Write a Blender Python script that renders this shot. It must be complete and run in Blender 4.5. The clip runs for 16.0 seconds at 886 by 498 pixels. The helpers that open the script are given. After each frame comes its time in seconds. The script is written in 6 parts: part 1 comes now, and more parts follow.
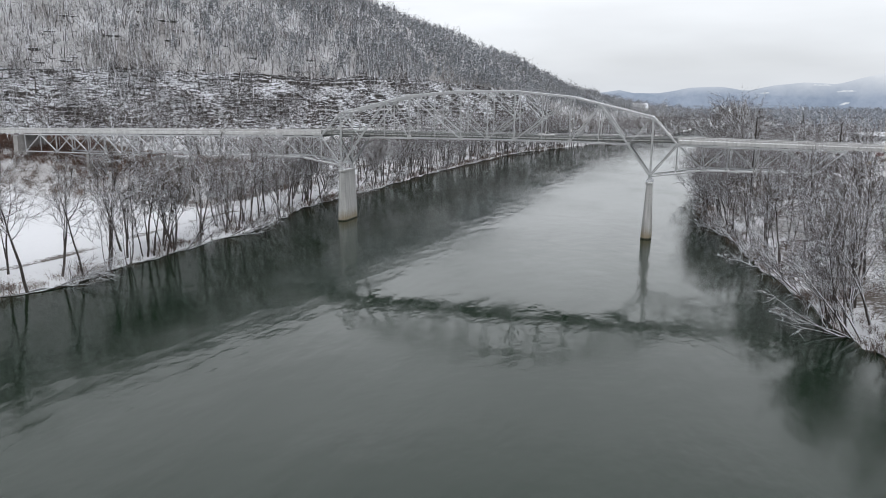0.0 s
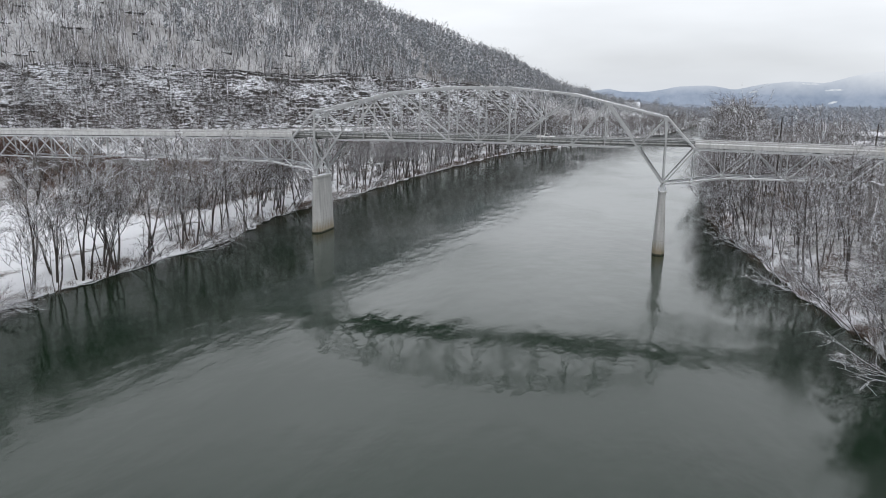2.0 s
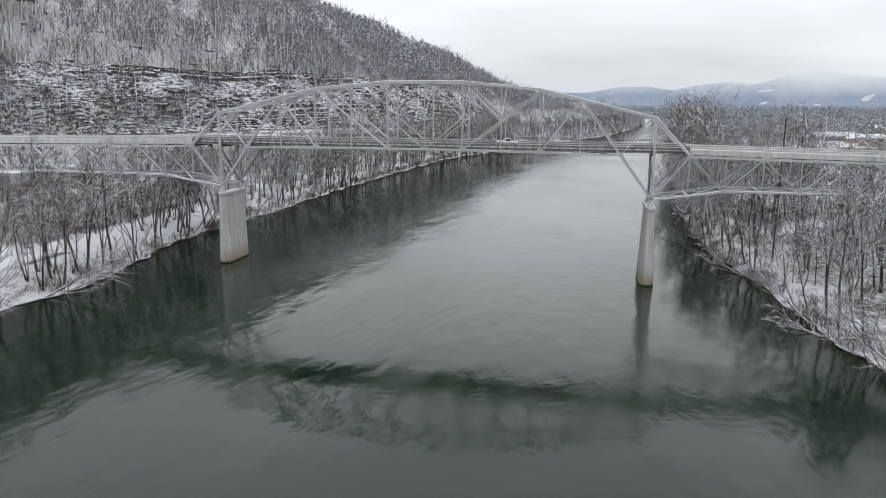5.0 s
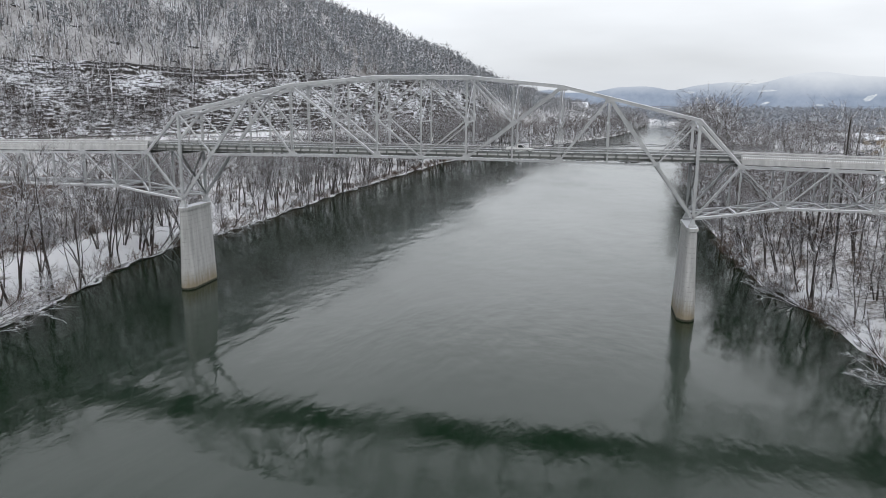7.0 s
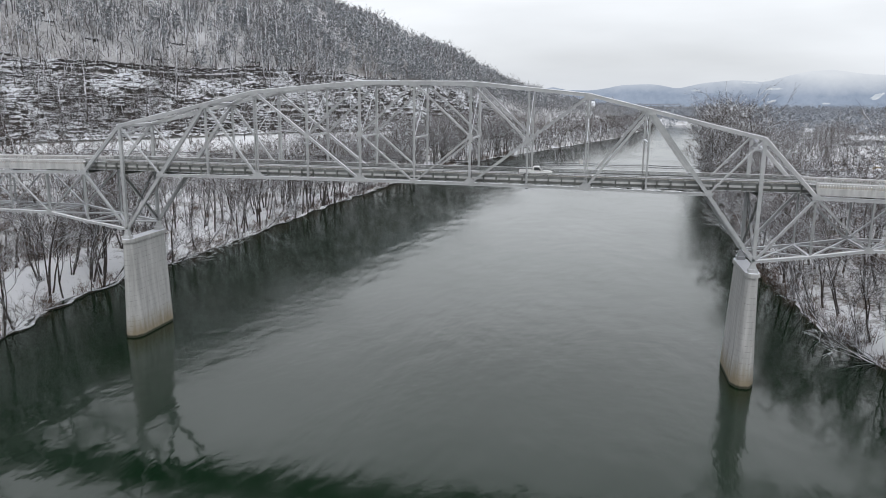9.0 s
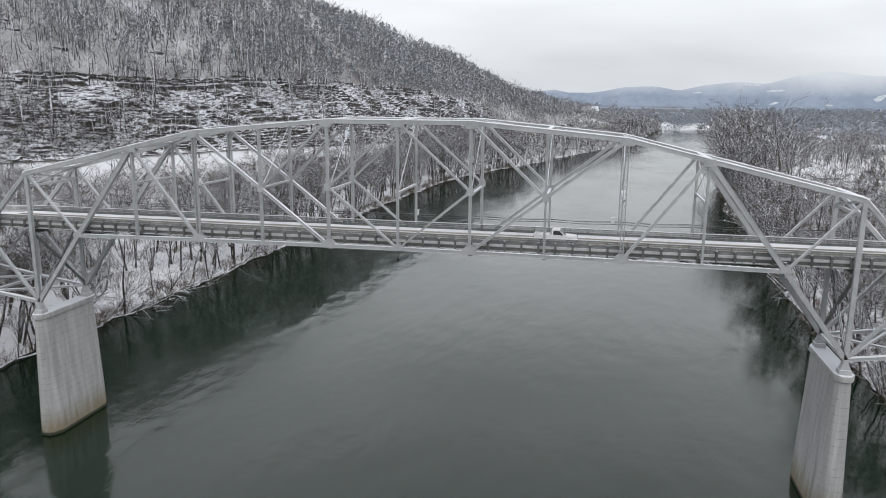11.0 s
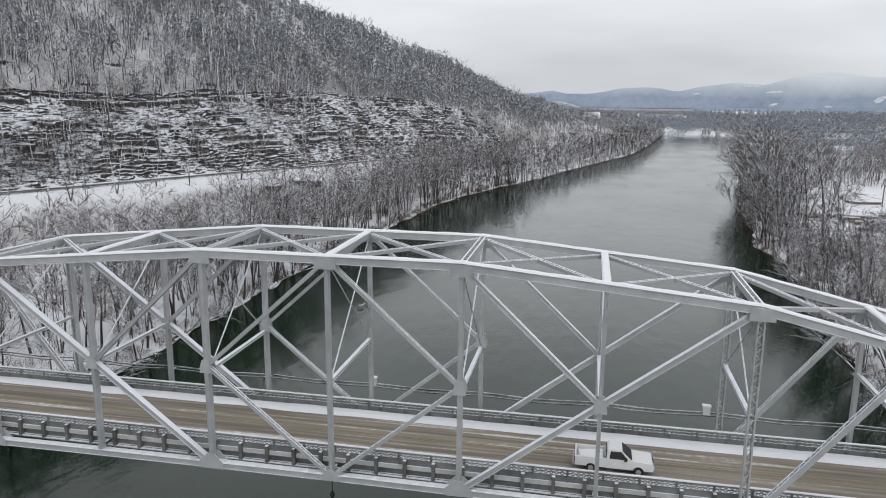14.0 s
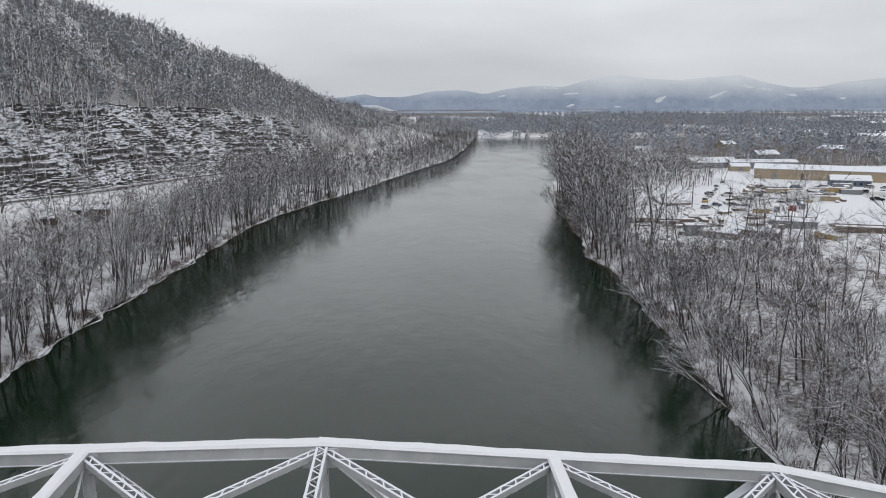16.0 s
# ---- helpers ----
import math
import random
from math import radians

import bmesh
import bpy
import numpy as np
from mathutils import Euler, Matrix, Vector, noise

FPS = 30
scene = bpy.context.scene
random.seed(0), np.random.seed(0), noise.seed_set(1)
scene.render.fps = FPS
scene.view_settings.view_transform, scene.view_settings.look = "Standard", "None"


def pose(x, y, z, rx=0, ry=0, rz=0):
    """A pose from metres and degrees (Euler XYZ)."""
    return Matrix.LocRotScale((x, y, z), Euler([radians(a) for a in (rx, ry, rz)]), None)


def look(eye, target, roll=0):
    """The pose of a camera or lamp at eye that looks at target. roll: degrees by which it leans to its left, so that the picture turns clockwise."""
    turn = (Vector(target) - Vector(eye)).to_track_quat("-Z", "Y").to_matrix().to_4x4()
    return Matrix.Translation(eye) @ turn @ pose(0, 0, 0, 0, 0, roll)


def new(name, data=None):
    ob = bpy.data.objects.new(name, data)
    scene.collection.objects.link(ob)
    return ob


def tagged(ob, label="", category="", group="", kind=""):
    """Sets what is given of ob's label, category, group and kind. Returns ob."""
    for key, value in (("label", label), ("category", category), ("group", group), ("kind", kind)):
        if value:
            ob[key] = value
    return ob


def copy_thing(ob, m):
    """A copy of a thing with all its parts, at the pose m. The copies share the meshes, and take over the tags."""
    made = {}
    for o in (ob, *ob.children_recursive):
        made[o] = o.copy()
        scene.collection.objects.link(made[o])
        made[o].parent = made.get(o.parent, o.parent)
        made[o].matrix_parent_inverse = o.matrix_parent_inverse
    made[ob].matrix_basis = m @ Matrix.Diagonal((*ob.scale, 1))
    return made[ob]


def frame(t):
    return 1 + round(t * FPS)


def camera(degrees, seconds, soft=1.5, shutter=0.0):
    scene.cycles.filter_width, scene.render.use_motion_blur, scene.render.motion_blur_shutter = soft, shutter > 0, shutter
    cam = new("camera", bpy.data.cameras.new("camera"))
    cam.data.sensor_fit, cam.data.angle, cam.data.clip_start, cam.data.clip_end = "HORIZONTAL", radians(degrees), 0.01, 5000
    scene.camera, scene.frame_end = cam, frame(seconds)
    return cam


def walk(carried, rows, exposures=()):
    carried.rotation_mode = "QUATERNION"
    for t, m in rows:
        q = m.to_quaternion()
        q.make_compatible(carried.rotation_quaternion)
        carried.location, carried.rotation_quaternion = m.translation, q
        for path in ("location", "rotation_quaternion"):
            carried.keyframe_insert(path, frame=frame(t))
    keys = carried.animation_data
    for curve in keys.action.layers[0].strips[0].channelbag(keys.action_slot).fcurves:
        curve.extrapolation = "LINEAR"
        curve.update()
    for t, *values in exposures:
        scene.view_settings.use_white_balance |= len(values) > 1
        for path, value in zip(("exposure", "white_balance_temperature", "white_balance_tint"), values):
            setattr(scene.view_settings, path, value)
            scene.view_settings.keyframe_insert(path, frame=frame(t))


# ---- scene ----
cam = camera(62.6, 16.0, soft=1.0)
PATH = [
    (0, (52.065, -220.196, 40.54), (51.504, -218.319, 40.137), 0.5),
    (0.5, (50.323, -213.813, 40.556), (49.769, -211.935, 40.152), 0.6),
    (1, (48.633, -207.485, 40.485), (48.083, -205.605, 40.079), 0.6),
    (1.5, (46.931, -201.23, 40.393), (46.389, -199.348, 39.987), 0.6),
    (2, (45.237, -195.091, 40.314), (44.706, -193.206, 39.907), 0.6),
    (2.5, (43.534, -189.046, 40.212), (43.021, -187.156, 39.806), 0.6),
    (3, (41.897, -182.918, 40.019), (41.416, -181.02, 39.614), 0.6),
    (3.5, (40.249, -176.593, 39.76), (39.806, -174.685, 39.356), 0.5),
    (4, (38.632, -170.29, 39.595), (38.228, -168.373, 39.193), 0.5),
    (4.2, (38.034, -167.751, 39.539), (37.644, -165.831, 39.137), 0.4),
    (6.5, (31.631, -138.271, 38.975), (31.252, -136.349, 38.573), 0.5),
    (7, (30.477, -131.874, 39.029), (30.096, -129.953, 38.627), 0.5),
    (7.5, (29.253, -125.549, 39.103), (28.87, -123.627, 38.7), 0.5),
    (8, (28.169, -119.125, 39.364), (27.785, -117.205, 38.96), 0.5),
    (8.2, (27.737, -116.511, 39.627), (27.35, -114.591, 39.218), 0.6),
    (10.3, (23.19, -88.804, 43.927), (22.799, -86.885, 43.517), 0.6),
    (10.5, (22.743, -86.226, 44.372), (22.352, -84.307, 43.967), 0.5),
    (11, (21.648, -80.07, 45.61), (21.257, -78.15, 45.205), 0.5),
    (11.5, (20.651, -73.608, 46.933), (20.26, -71.689, 46.526), 0.6),
    (12, (19.639, -67.081, 48.142), (19.246, -65.163, 47.735), 0.6),
    (12.5, (18.529, -60.427, 49.403), (18.136, -58.508, 48.997), 0.5),
    (13, (17.442, -53.878, 50.601), (17.047, -51.96, 50.195), 0.5),
    (13.5, (16.483, -47.436, 51.781), (16.09, -45.517, 51.375), 0.6),
    (14, (15.493, -41.302, 52.686), (15.11, -39.382, 52.281), 0.5),
    (14.5, (14.414, -34.967, 53.513), (14.106, -33.033, 53.11), 0.4),
    (15, (13.376, -28.512, 54.226), (13.167, -26.564, 53.823), 0.4),
    (15.5, (12.317, -22.278, 54.764), (12.252, -20.319, 54.365), 0.2),
    (16, (11.519, -15.75, 55.256), (11.619, -13.792, 54.861), -0.2),
]
walk(cam, [(t, look(eye, target, roll)) for t, eye, target, roll in PATH],
     exposures=[(0, 0.0), (8, 0.0), (11, -0.05), (13.5, -0.20), (15, -0.31), (16, -0.37)])

# ---------------------------------------------------------------- light
world = bpy.data.worlds.new("overcast_sky")
scene.world = world
world.use_nodes = True
wn, wl = world.node_tree.nodes, world.node_tree.links
wn.clear()
w_out = wn.new("ShaderNodeOutputWorld")
w_sky = wn.new("ShaderNodeTexSky")
w_sky.sky_type, w_sky.sun_disc = "NISHITA", False
w_sky.sun_elevation, w_sky.sun_rotation = radians(32), radians(200)
w_clear = wn.new("ShaderNodeBackground")
w_clear.inputs["Strength"].default_value = 0.08
wl.new(w_sky.outputs[0], w_clear.inputs["Color"])
w_tc = wn.new("ShaderNodeTexCoord")
w_map = wn.new("ShaderNodeMapping")
w_map.inputs["Scale"].default_value = (1.0, 1.0, 4.5)
wl.new(w_tc.outputs["Generated"], w_map.inputs["Vector"])
w_noise = wn.new("ShaderNodeTexNoise")
w_noise.inputs["Scale"].default_value, w_noise.inputs["Detail"].default_value = 2.2, 5
w_noise.inputs["Roughness"].default_value = 0.45
wl.new(w_map.outputs[0], w_noise.inputs["Vector"])
w_sep = wn.new("ShaderNodeSeparateXYZ")
wl.new(w_tc.outputs["Generated"], w_sep.inputs[0])
w_grad = wn.new("ShaderNodeValToRGB")
ramp = w_grad.color_ramp
ramp.elements[0].position, ramp.elements[0].color = 0.0, (0.82, 0.865, 0.935, 1)
ramp.elements[1].position, ramp.elements[1].color = 1.0, (1.18, 1.22, 1.30, 1)
for stop, shade in ((0.05, (0.85, 0.88, 0.93, 1)), (0.14, (1.02, 1.05, 1.095, 1)), (0.28, (1.20, 1.23, 1.28, 1)), (0.55, (0.93, 0.96, 1.01, 1))):
    ramp.elements.new(stop).color = shade
wl.new(w_sep.outputs["Z"], w_grad.inputs[0])
w_cl = wn.new("ShaderNodeMapRange")
w_cl.inputs["From Min"].default_value, w_cl.inputs["From Max"].default_value = 0.35, 0.68
w_cl.inputs["To Min"].default_value, w_cl.inputs["To Max"].default_value = 0.84, 1.1
wl.new(w_noise.outputs["Fac"], w_cl.inputs["Value"])
w_mul = wn.new("ShaderNodeVectorMath")
w_mul.operation = "SCALE"
wl.new(w_grad.outputs["Color"], w_mul.inputs[0])
wl.new(w_cl.outputs["Result"], w_mul.inputs["Scale"])
w_cloud = wn.new("ShaderNodeBackground")
w_cloud.inputs["Strength"].default_value = 1.0
wl.new(w_mul.outputs[0], w_cloud.inputs["Color"])
w_mix = wn.new("ShaderNodeMixShader")
w_mix.inputs[0].default_value = 0.93
wl.new(w_clear.outputs[0], w_mix.inputs[1])
wl.new(w_cloud.outputs[0], w_mix.inputs[2])
wl.new(w_mix.outputs[0], w_out.inputs["Surface"])
sun_data = bpy.data.lights.new("sun", "SUN")
sun_data.energy, sun_data.angle, sun_data.color = 0.7, radians(40), (1.0, 0.97, 0.93)
sun = new("sun", sun_data)
sun.matrix_world = look((0, 0, 300), (-50, 110, 140))
scene.view_settings.exposure = 0.0


# ---------------------------------------------------------------- materials
def mat(name, rough=0.7, metal=0.0, spec=0.4):
    m = bpy.data.materials.new(name)
    m.use_nodes = True
    b = m.node_tree.nodes["Principled BSDF"]
    b.inputs["Roughness"].default_value, b.inputs["Metallic"].default_value = rough, metal
    b.inputs["Specular IOR Level"].default_value = spec
    return m, m.node_tree.nodes, m.node_tree.links, b


def node_noise(n, l, vec, scale, detail=4, rough=0.6):
    t = n.new("ShaderNodeTexNoise")
    t.inputs["Scale"].default_value, t.inputs["Detail"].default_value, t.inputs["Roughness"].default_value = scale, detail, rough
    l.new(vec, t.inputs["Vector"])
    return t.outputs["Fac"]


def node_range(n, l, value, a, b, c=0.0, d=1.0):
    r = n.new("ShaderNodeMapRange")
    for key, v in (("From Min", a), ("From Max", b), ("To Min", c), ("To Max", d)):
        r.inputs[key].default_value = v
    l.new(value, r.inputs["Value"])
    return r.outputs["Result"]


def node_math(n, l, op, a, b):
    m = n.new("ShaderNodeMath")
    m.operation = op
    for k, v in enumerate((a, b)):
        if isinstance(v, (int, float)):
            m.inputs[k].default_value = v
        else:
            l.new(v, m.inputs[k])
    return m.outputs[0]


def node_mix(n, l, fac, a, b):
    m = n.new("ShaderNodeMix")
    m.data_type = "RGBA"
    if isinstance(fac, (int, float)):
        m.inputs["Factor"].default_value = fac
    else:
        l.new(fac, m.inputs["Factor"])
    for key, v in ((6, a), (7, b)):
        if isinstance(v, tuple):
            m.inputs[key].default_value = (*v, 1)
        else:
            l.new(v, m.inputs[key])
    return m.outputs[2]


def node_bump(n, l, b, height, strength, dist):
    u = n.new("ShaderNodeBump")
    u.inputs["Strength"].default_value, u.inputs["Distance"].default_value = strength, dist
    l.new(height, u.inputs["Height"])
    l.new(u.outputs[0], b.inputs["Normal"])


def node_place(n):
    return n.new("ShaderNodeNewGeometry").outputs["Position"]


def node_up(n, l):
    s = n.new("ShaderNodeSeparateXYZ")
    l.new(n.new("ShaderNodeNewGeometry").outputs["Normal"], s.inputs[0])
    return s.outputs["Z"]


SNOW = (0.79, 0.81, 0.855)


def snow_dusted(name, dark, light, scale, lo, hi, rough=0.8, patch=0.5, metal=0.0, bump=0.3, bdist=0.03):
    """A surface of two tones whose upward faces carry snow, with uneven edges."""
    m, n, l, b = mat(name, rough, metal)
    pos = node_place(n)
    tone = node_noise(n, l, pos, scale, 6)
    big = node_noise(n, l, pos, scale * 0.13, 3)
    col = node_mix(n, l, node_range(n, l, node_math(n, l, "ADD", tone, big), 0.75, 1.25), dark, light)
    up = node_math(n, l, "ADD", node_up(n, l), node_math(n, l, "MULTIPLY", node_math(n, l, "SUBTRACT", tone, 0.5), patch))
    fac = node_range(n, l, up, lo, hi)
    l.new(node_mix(n, l, fac, col, SNOW), b.inputs["Base Color"])
    node_bump(n, l, b, tone, bump, bdist)
    return m


M = {}
M["bark"] = snow_dusted("bark_snow", (0.032, 0.027, 0.024), (0.10, 0.086, 0.077), 1.2, 0.22, 0.40, 0.9, 0.34)
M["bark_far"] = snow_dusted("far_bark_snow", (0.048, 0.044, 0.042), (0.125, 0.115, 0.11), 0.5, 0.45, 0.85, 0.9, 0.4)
M["earth"] = snow_dusted("wet_bank_earth", (0.012, 0.011, 0.009), (0.05, 0.042, 0.033), 0.7, 0.86, 1.06, 0.8, 0.7, 0, 0.8, 0.2)
M["twig"] = snow_dusted("twig_snow", (0.060, 0.047, 0.042), (0.14, 0.114, 0.102), 0.8, 0.46, 0.9, 0.9, 0.5)
M["brush"] = snow_dusted("brush_snow", (0.08, 0.055, 0.043), (0.20, 0.145, 0.115), 0.5, 0.5, 0.95, 0.9, 0.7)
M["russet"] = snow_dusted("russet_brush_snow", (0.085, 0.045, 0.034), (0.19, 0.115, 0.085), 0.4, 0.7, 1.1, 0.9, 0.5)
M["wood_mid"] = snow_dusted("wood_snow", (0.038, 0.030, 0.026), (0.097, 0.077, 0.068), 0.3, 0.66, 1.25, 0.9, 0.7)
# Far woods and pines: distance haze painted in as paler, greyer base colours.
M["wood_far"] = snow_dusted("far_wood_snow_haze", (0.115, 0.112, 0.115), (0.205, 0.20, 0.204), 0.05, 0.45, 1.2, 0.9, 0.9)
M["wood_valley"] = snow_dusted("valley_wood_snow_haze", (0.25, 0.275, 0.315), (0.345, 0.37, 0.41), 0.01, 0.9, 2.0, 0.9, 0.9)
M["pine"] = snow_dusted("pine_snow_haze", (0.205, 0.222, 0.236), (0.30, 0.32, 0.337), 0.10, 0.22, 1.0, 0.9, 0.5)
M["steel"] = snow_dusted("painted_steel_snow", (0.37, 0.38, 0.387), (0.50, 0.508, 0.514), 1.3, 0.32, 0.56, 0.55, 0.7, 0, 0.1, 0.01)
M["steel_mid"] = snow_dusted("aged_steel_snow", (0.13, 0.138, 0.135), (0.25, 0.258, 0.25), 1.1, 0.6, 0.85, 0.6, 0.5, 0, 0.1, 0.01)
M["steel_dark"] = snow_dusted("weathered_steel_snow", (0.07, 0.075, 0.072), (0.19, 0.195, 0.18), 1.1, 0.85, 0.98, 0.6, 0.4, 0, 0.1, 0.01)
# Concrete of the land bents, with the shade under the deck in its tone.
M["shaded_concrete"] = snow_dusted("shade_toned_concrete", (0.19, 0.183, 0.175), (0.34, 0.33, 0.32), 0.5, 0.6, 0.8, 0.85, 0.3)
M["roof"] = snow_dusted("roof_snow", (0.2, 0.2, 0.2), (0.4, 0.4, 0.42), 0.6, 0.35, 0.6, 0.8, 0.5)

# Layered rock: dark beds, snow on the flats and in flecks along small shelves.
m, n, l, b = mat("ledge_rock_snow", 0.9, 0, 0.3)
pos = node_place(n)
mp = n.new("ShaderNodeMapping")
mp.inputs["Scale"].default_value = (0.30, 0.30, 2.0)
l.new(pos, mp.inputs["Vector"])
beds = node_noise(n, l, mp.outputs[0], 0.8, 6, 0.65)
blotch = node_noise(n, l, pos, 0.12, 4)
fine = node_noise(n, l, pos, 1.1, 6, 0.7)
col = node_mix(n, l, node_range(n, l, node_math(n, l, "ADD", beds, blotch), 0.75, 1.25), (0.026, 0.025, 0.025), (0.105, 0.097, 0.09))
shelf = node_math(n, l, "MULTIPLY", node_math(n, l, "SUBTRACT", node_math(n, l, "ADD", beds, node_math(n, l, "MULTIPLY", fine, 0.7)), 0.87), 2.8)
fac = node_range(n, l, node_math(n, l, "ADD", node_up(n, l), shelf), 0.46, 0.66)
l.new(node_mix(n, l, fac, col, SNOW), b.inputs["Base Color"])
node_bump(n, l, b, node_math(n, l, "ADD", beds, fine), 0.9, 0.35)
M["rock"] = m

m, n, l, b = mat("snow", 0.75, 0, 0.3)
pos = node_place(n)
fine = node_noise(n, l, pos, 3.0, 6)
l.new(node_mix(n, l, fine, (0.76, 0.77, 0.80), (0.84, 0.845, 0.86)), b.inputs["Base Color"])
node_bump(n, l, b, fine, 0.5, 0.05)
M["snow"] = m

# Snowy ground: litter and grass come through by a slow and a fine noise.
m, n, l, b = mat("snowy_ground", 0.85, 0, 0.25)
pos = node_place(n)
fine = node_noise(n, l, pos, 0.9, 8, 0.7)
wide = node_noise(n, l, pos, 0.06, 4)
att = n.new("ShaderNodeAttribute")
att.attribute_name = "litter"
mix_l = node_math(n, l, "ADD", node_math(n, l, "ADD", fine, node_math(n, l, "MULTIPLY", wide, 0.7)), att.outputs["Fac"])
litter = node_range(n, l, mix_l, 1.08, 1.30)
brown = node_mix(n, l, node_noise(n, l, pos, 0.3, 5), (0.075, 0.062, 0.053), (0.185, 0.16, 0.14))
steep = node_range(n, l, node_math(n, l, "ADD", node_up(n, l), node_math(n, l, "MULTIPLY", fine, 0.35)), 0.78, 0.98, 1, 0)
earth = node_math(n, l, "MAXIMUM", litter, node_math(n, l, "MULTIPLY", steep, 0.85))
l.new(node_mix(n, l, earth, node_mix(n, l, fine, (0.74, 0.75, 0.78), (0.83, 0.835, 0.85)), brown), b.inputs["Base Color"])
node_bump(n, l, b, fine, 0.7, 0.4)
M["ground"] = m

# River water: dark green body, sky in its gloss, ripples in wind streaks.
m, n, l, b = mat("river_water", 0.06, 0, 0.5)
b.inputs["IOR"].default_value = 1.5
pos = node_place(n)
mp = n.new("ShaderNodeMapping")
mp.inputs["Rotation"].default_value = (0, 0, radians(-12))
mp.inputs["Scale"].default_value = (1.0, 0.45, 1.0)
l.new(pos, mp.inputs["Vector"])
streak = node_noise(n, l, mp.outputs[0], 0.035, 5, 0.6)
ripple = node_noise(n, l, mp.outputs[0], 0.9, 4, 0.55)
swell = node_noise(n, l, mp.outputs[0], 0.22, 3, 0.5)
l.new(node_mix(n, l, streak, (0.0026, 0.0128, 0.0046), (0.0042, 0.0178, 0.0068)), b.inputs["Base Color"])
l.new(node_range(n, l, streak, 0.40, 0.62, 0.06, 0.15), b.inputs["Roughness"])
h = node_math(n, l, "ADD", node_math(n, l, "MULTIPLY", ripple, node_range(n, l, streak, 0.42, 0.62, 0.08, 0.55)), node_math(n, l, "MULTIPLY", swell, 1.5))
node_bump(n, l, b, h, 0.55, 0.13)
M["water"] = m

# Concrete with pour lines, streaks and a stained foot.
m, n, l, b = mat("pier_concrete", 0.85, 0, 0.3)
pos = node_place(n)
sx = n.new("ShaderNodeSeparateXYZ")
l.new(pos, sx.inputs[0])
mp = n.new("ShaderNodeMapping")
mp.inputs["Scale"].default_value = (1.2, 1.2, 0.12)
l.new(pos, mp.inputs["Vector"])
run = node_noise(n, l, mp.outputs[0], 1.0, 6)
fine = node_noise(n, l, pos, 2.2, 7)
col = node_mix(n, l, node_range(n, l, run, 0.35, 0.7), (0.39, 0.39, 0.385), (0.57, 0.57, 0.56))
line = node_math(n, l, "FRACT", node_math(n, l, "MULTIPLY", node_math(n, l, "ADD", sx.outputs["Z"], node_math(n, l, "MULTIPLY", fine, 0.10)), 1.15), 0)
seam = node_math(n, l, "MULTIPLY", node_range(n, l, line, 0.0, 0.10, 1, 0), node_range(n, l, fine, 0.42, 0.62))
col = node_mix(n, l, node_math(n, l, "MULTIPLY", seam, 0.85), col, (0.11, 0.11, 0.10))
foot = node_range(n, l, node_math(n, l, "ADD", sx.outputs["Z"], node_math(n, l, "MULTIPLY", run, 4.0)), 3.4, 6.6, 1, 0)
col = node_mix(n, l, node_math(n, l, "MULTIPLY", foot, 0.8), col, (0.25, 0.20, 0.115))
wet = node_range(n, l, node_math(n, l, "ADD", sx.outputs["Z"], node_math(n, l, "MULTIPLY", fine, 0.4)), 1.05, 1.3, 1, 0)
col = node_mix(n, l, wet, col, (0.05, 0.05, 0.035))
l.new(node_mix(n, l, node_range(n, l, node_up(n, l), 0.6, 0.85), col, SNOW), b.inputs["Base Color"])
node_bump(n, l, b, fine, 0.4, 0.05)
M["concrete"] = m

# Wet salted road with tyre bands and slush.
m, n, l, b = mat("slushy_road", 0.6, 0, 0.4)
pos = node_place(n)
mp = n.new("ShaderNodeMapping")
mp.inputs["Scale"].default_value = (0.035, 1.3, 1.0)
l.new(pos, mp.inputs["Vector"])
band = node_noise(n, l, mp.outputs[0], 1.6, 5, 0.6)
fine = node_noise(n, l, pos, 2.0, 6)
col = node_mix(n, l, node_range(n, l, band, 0.38, 0.62), (0.15, 0.128, 0.098), (0.33, 0.29, 0.235))
col = node_mix(n, l, node_range(n, l, node_math(n, l, "ADD", band, node_math(n, l, "MULTIPLY", fine, 0.25)), 0.70, 0.80), col, (0.66, 0.64, 0.61))
l.new(col, b.inputs["Base Color"])
node_bump(n, l, b, fine, 0.3, 0.02)
M["road"] = m

m, n, l, b = mat("hill_road", 0.8, 0, 0.3)
pos = node_place(n)
l.new(node_mix(n, l, node_range(n, l, node_noise(n, l, pos, 0.25, 6), 0.4, 0.6), (0.20, 0.19, 0.18), (0.6, 0.6, 0.61)), b.inputs["Base Color"])
M["hill_road"] = m


def plain(name, color, rough=0.6, metal=0.0, var=0.25):
    m, n, l, b = mat(name, rough, metal)
    f = node_noise(n, l, node_place(n), 1.7, 6)
    l.new(node_mix(n, l, f, tuple(c * (1 - var) for c in color), tuple(min(1, c * (1 + var)) for c in color)), b.inputs["Base Color"])
    return m


M["tan"] = plain("tan_siding", (0.36, 0.29, 0.20))
M["brownwall"] = plain("brown_siding", (0.13, 0.095, 0.075))
M["greywall"] = plain("grey_siding", (0.22, 0.23, 0.24))
M["bluegrey"] = plain("blue_grey_siding", (0.10, 0.13, 0.17))
M["white"] = plain("white_paint", (0.74, 0.74, 0.73), 0.4, 0, 0.06)
M["red"] = plain("red_paint", (0.28, 0.05, 0.045))
M["yellow"] = plain("yellow_paint", (0.40, 0.29, 0.11))
M["pole_wood"] = plain("dark_pole_wood", (0.055, 0.05, 0.047), 0.9)
M["timber"] = plain("weathered_timber", (0.17, 0.13, 0.10))
M["glass"] = plain("dark_glass", (0.02, 0.022, 0.025), 0.08, 0, 0.1)
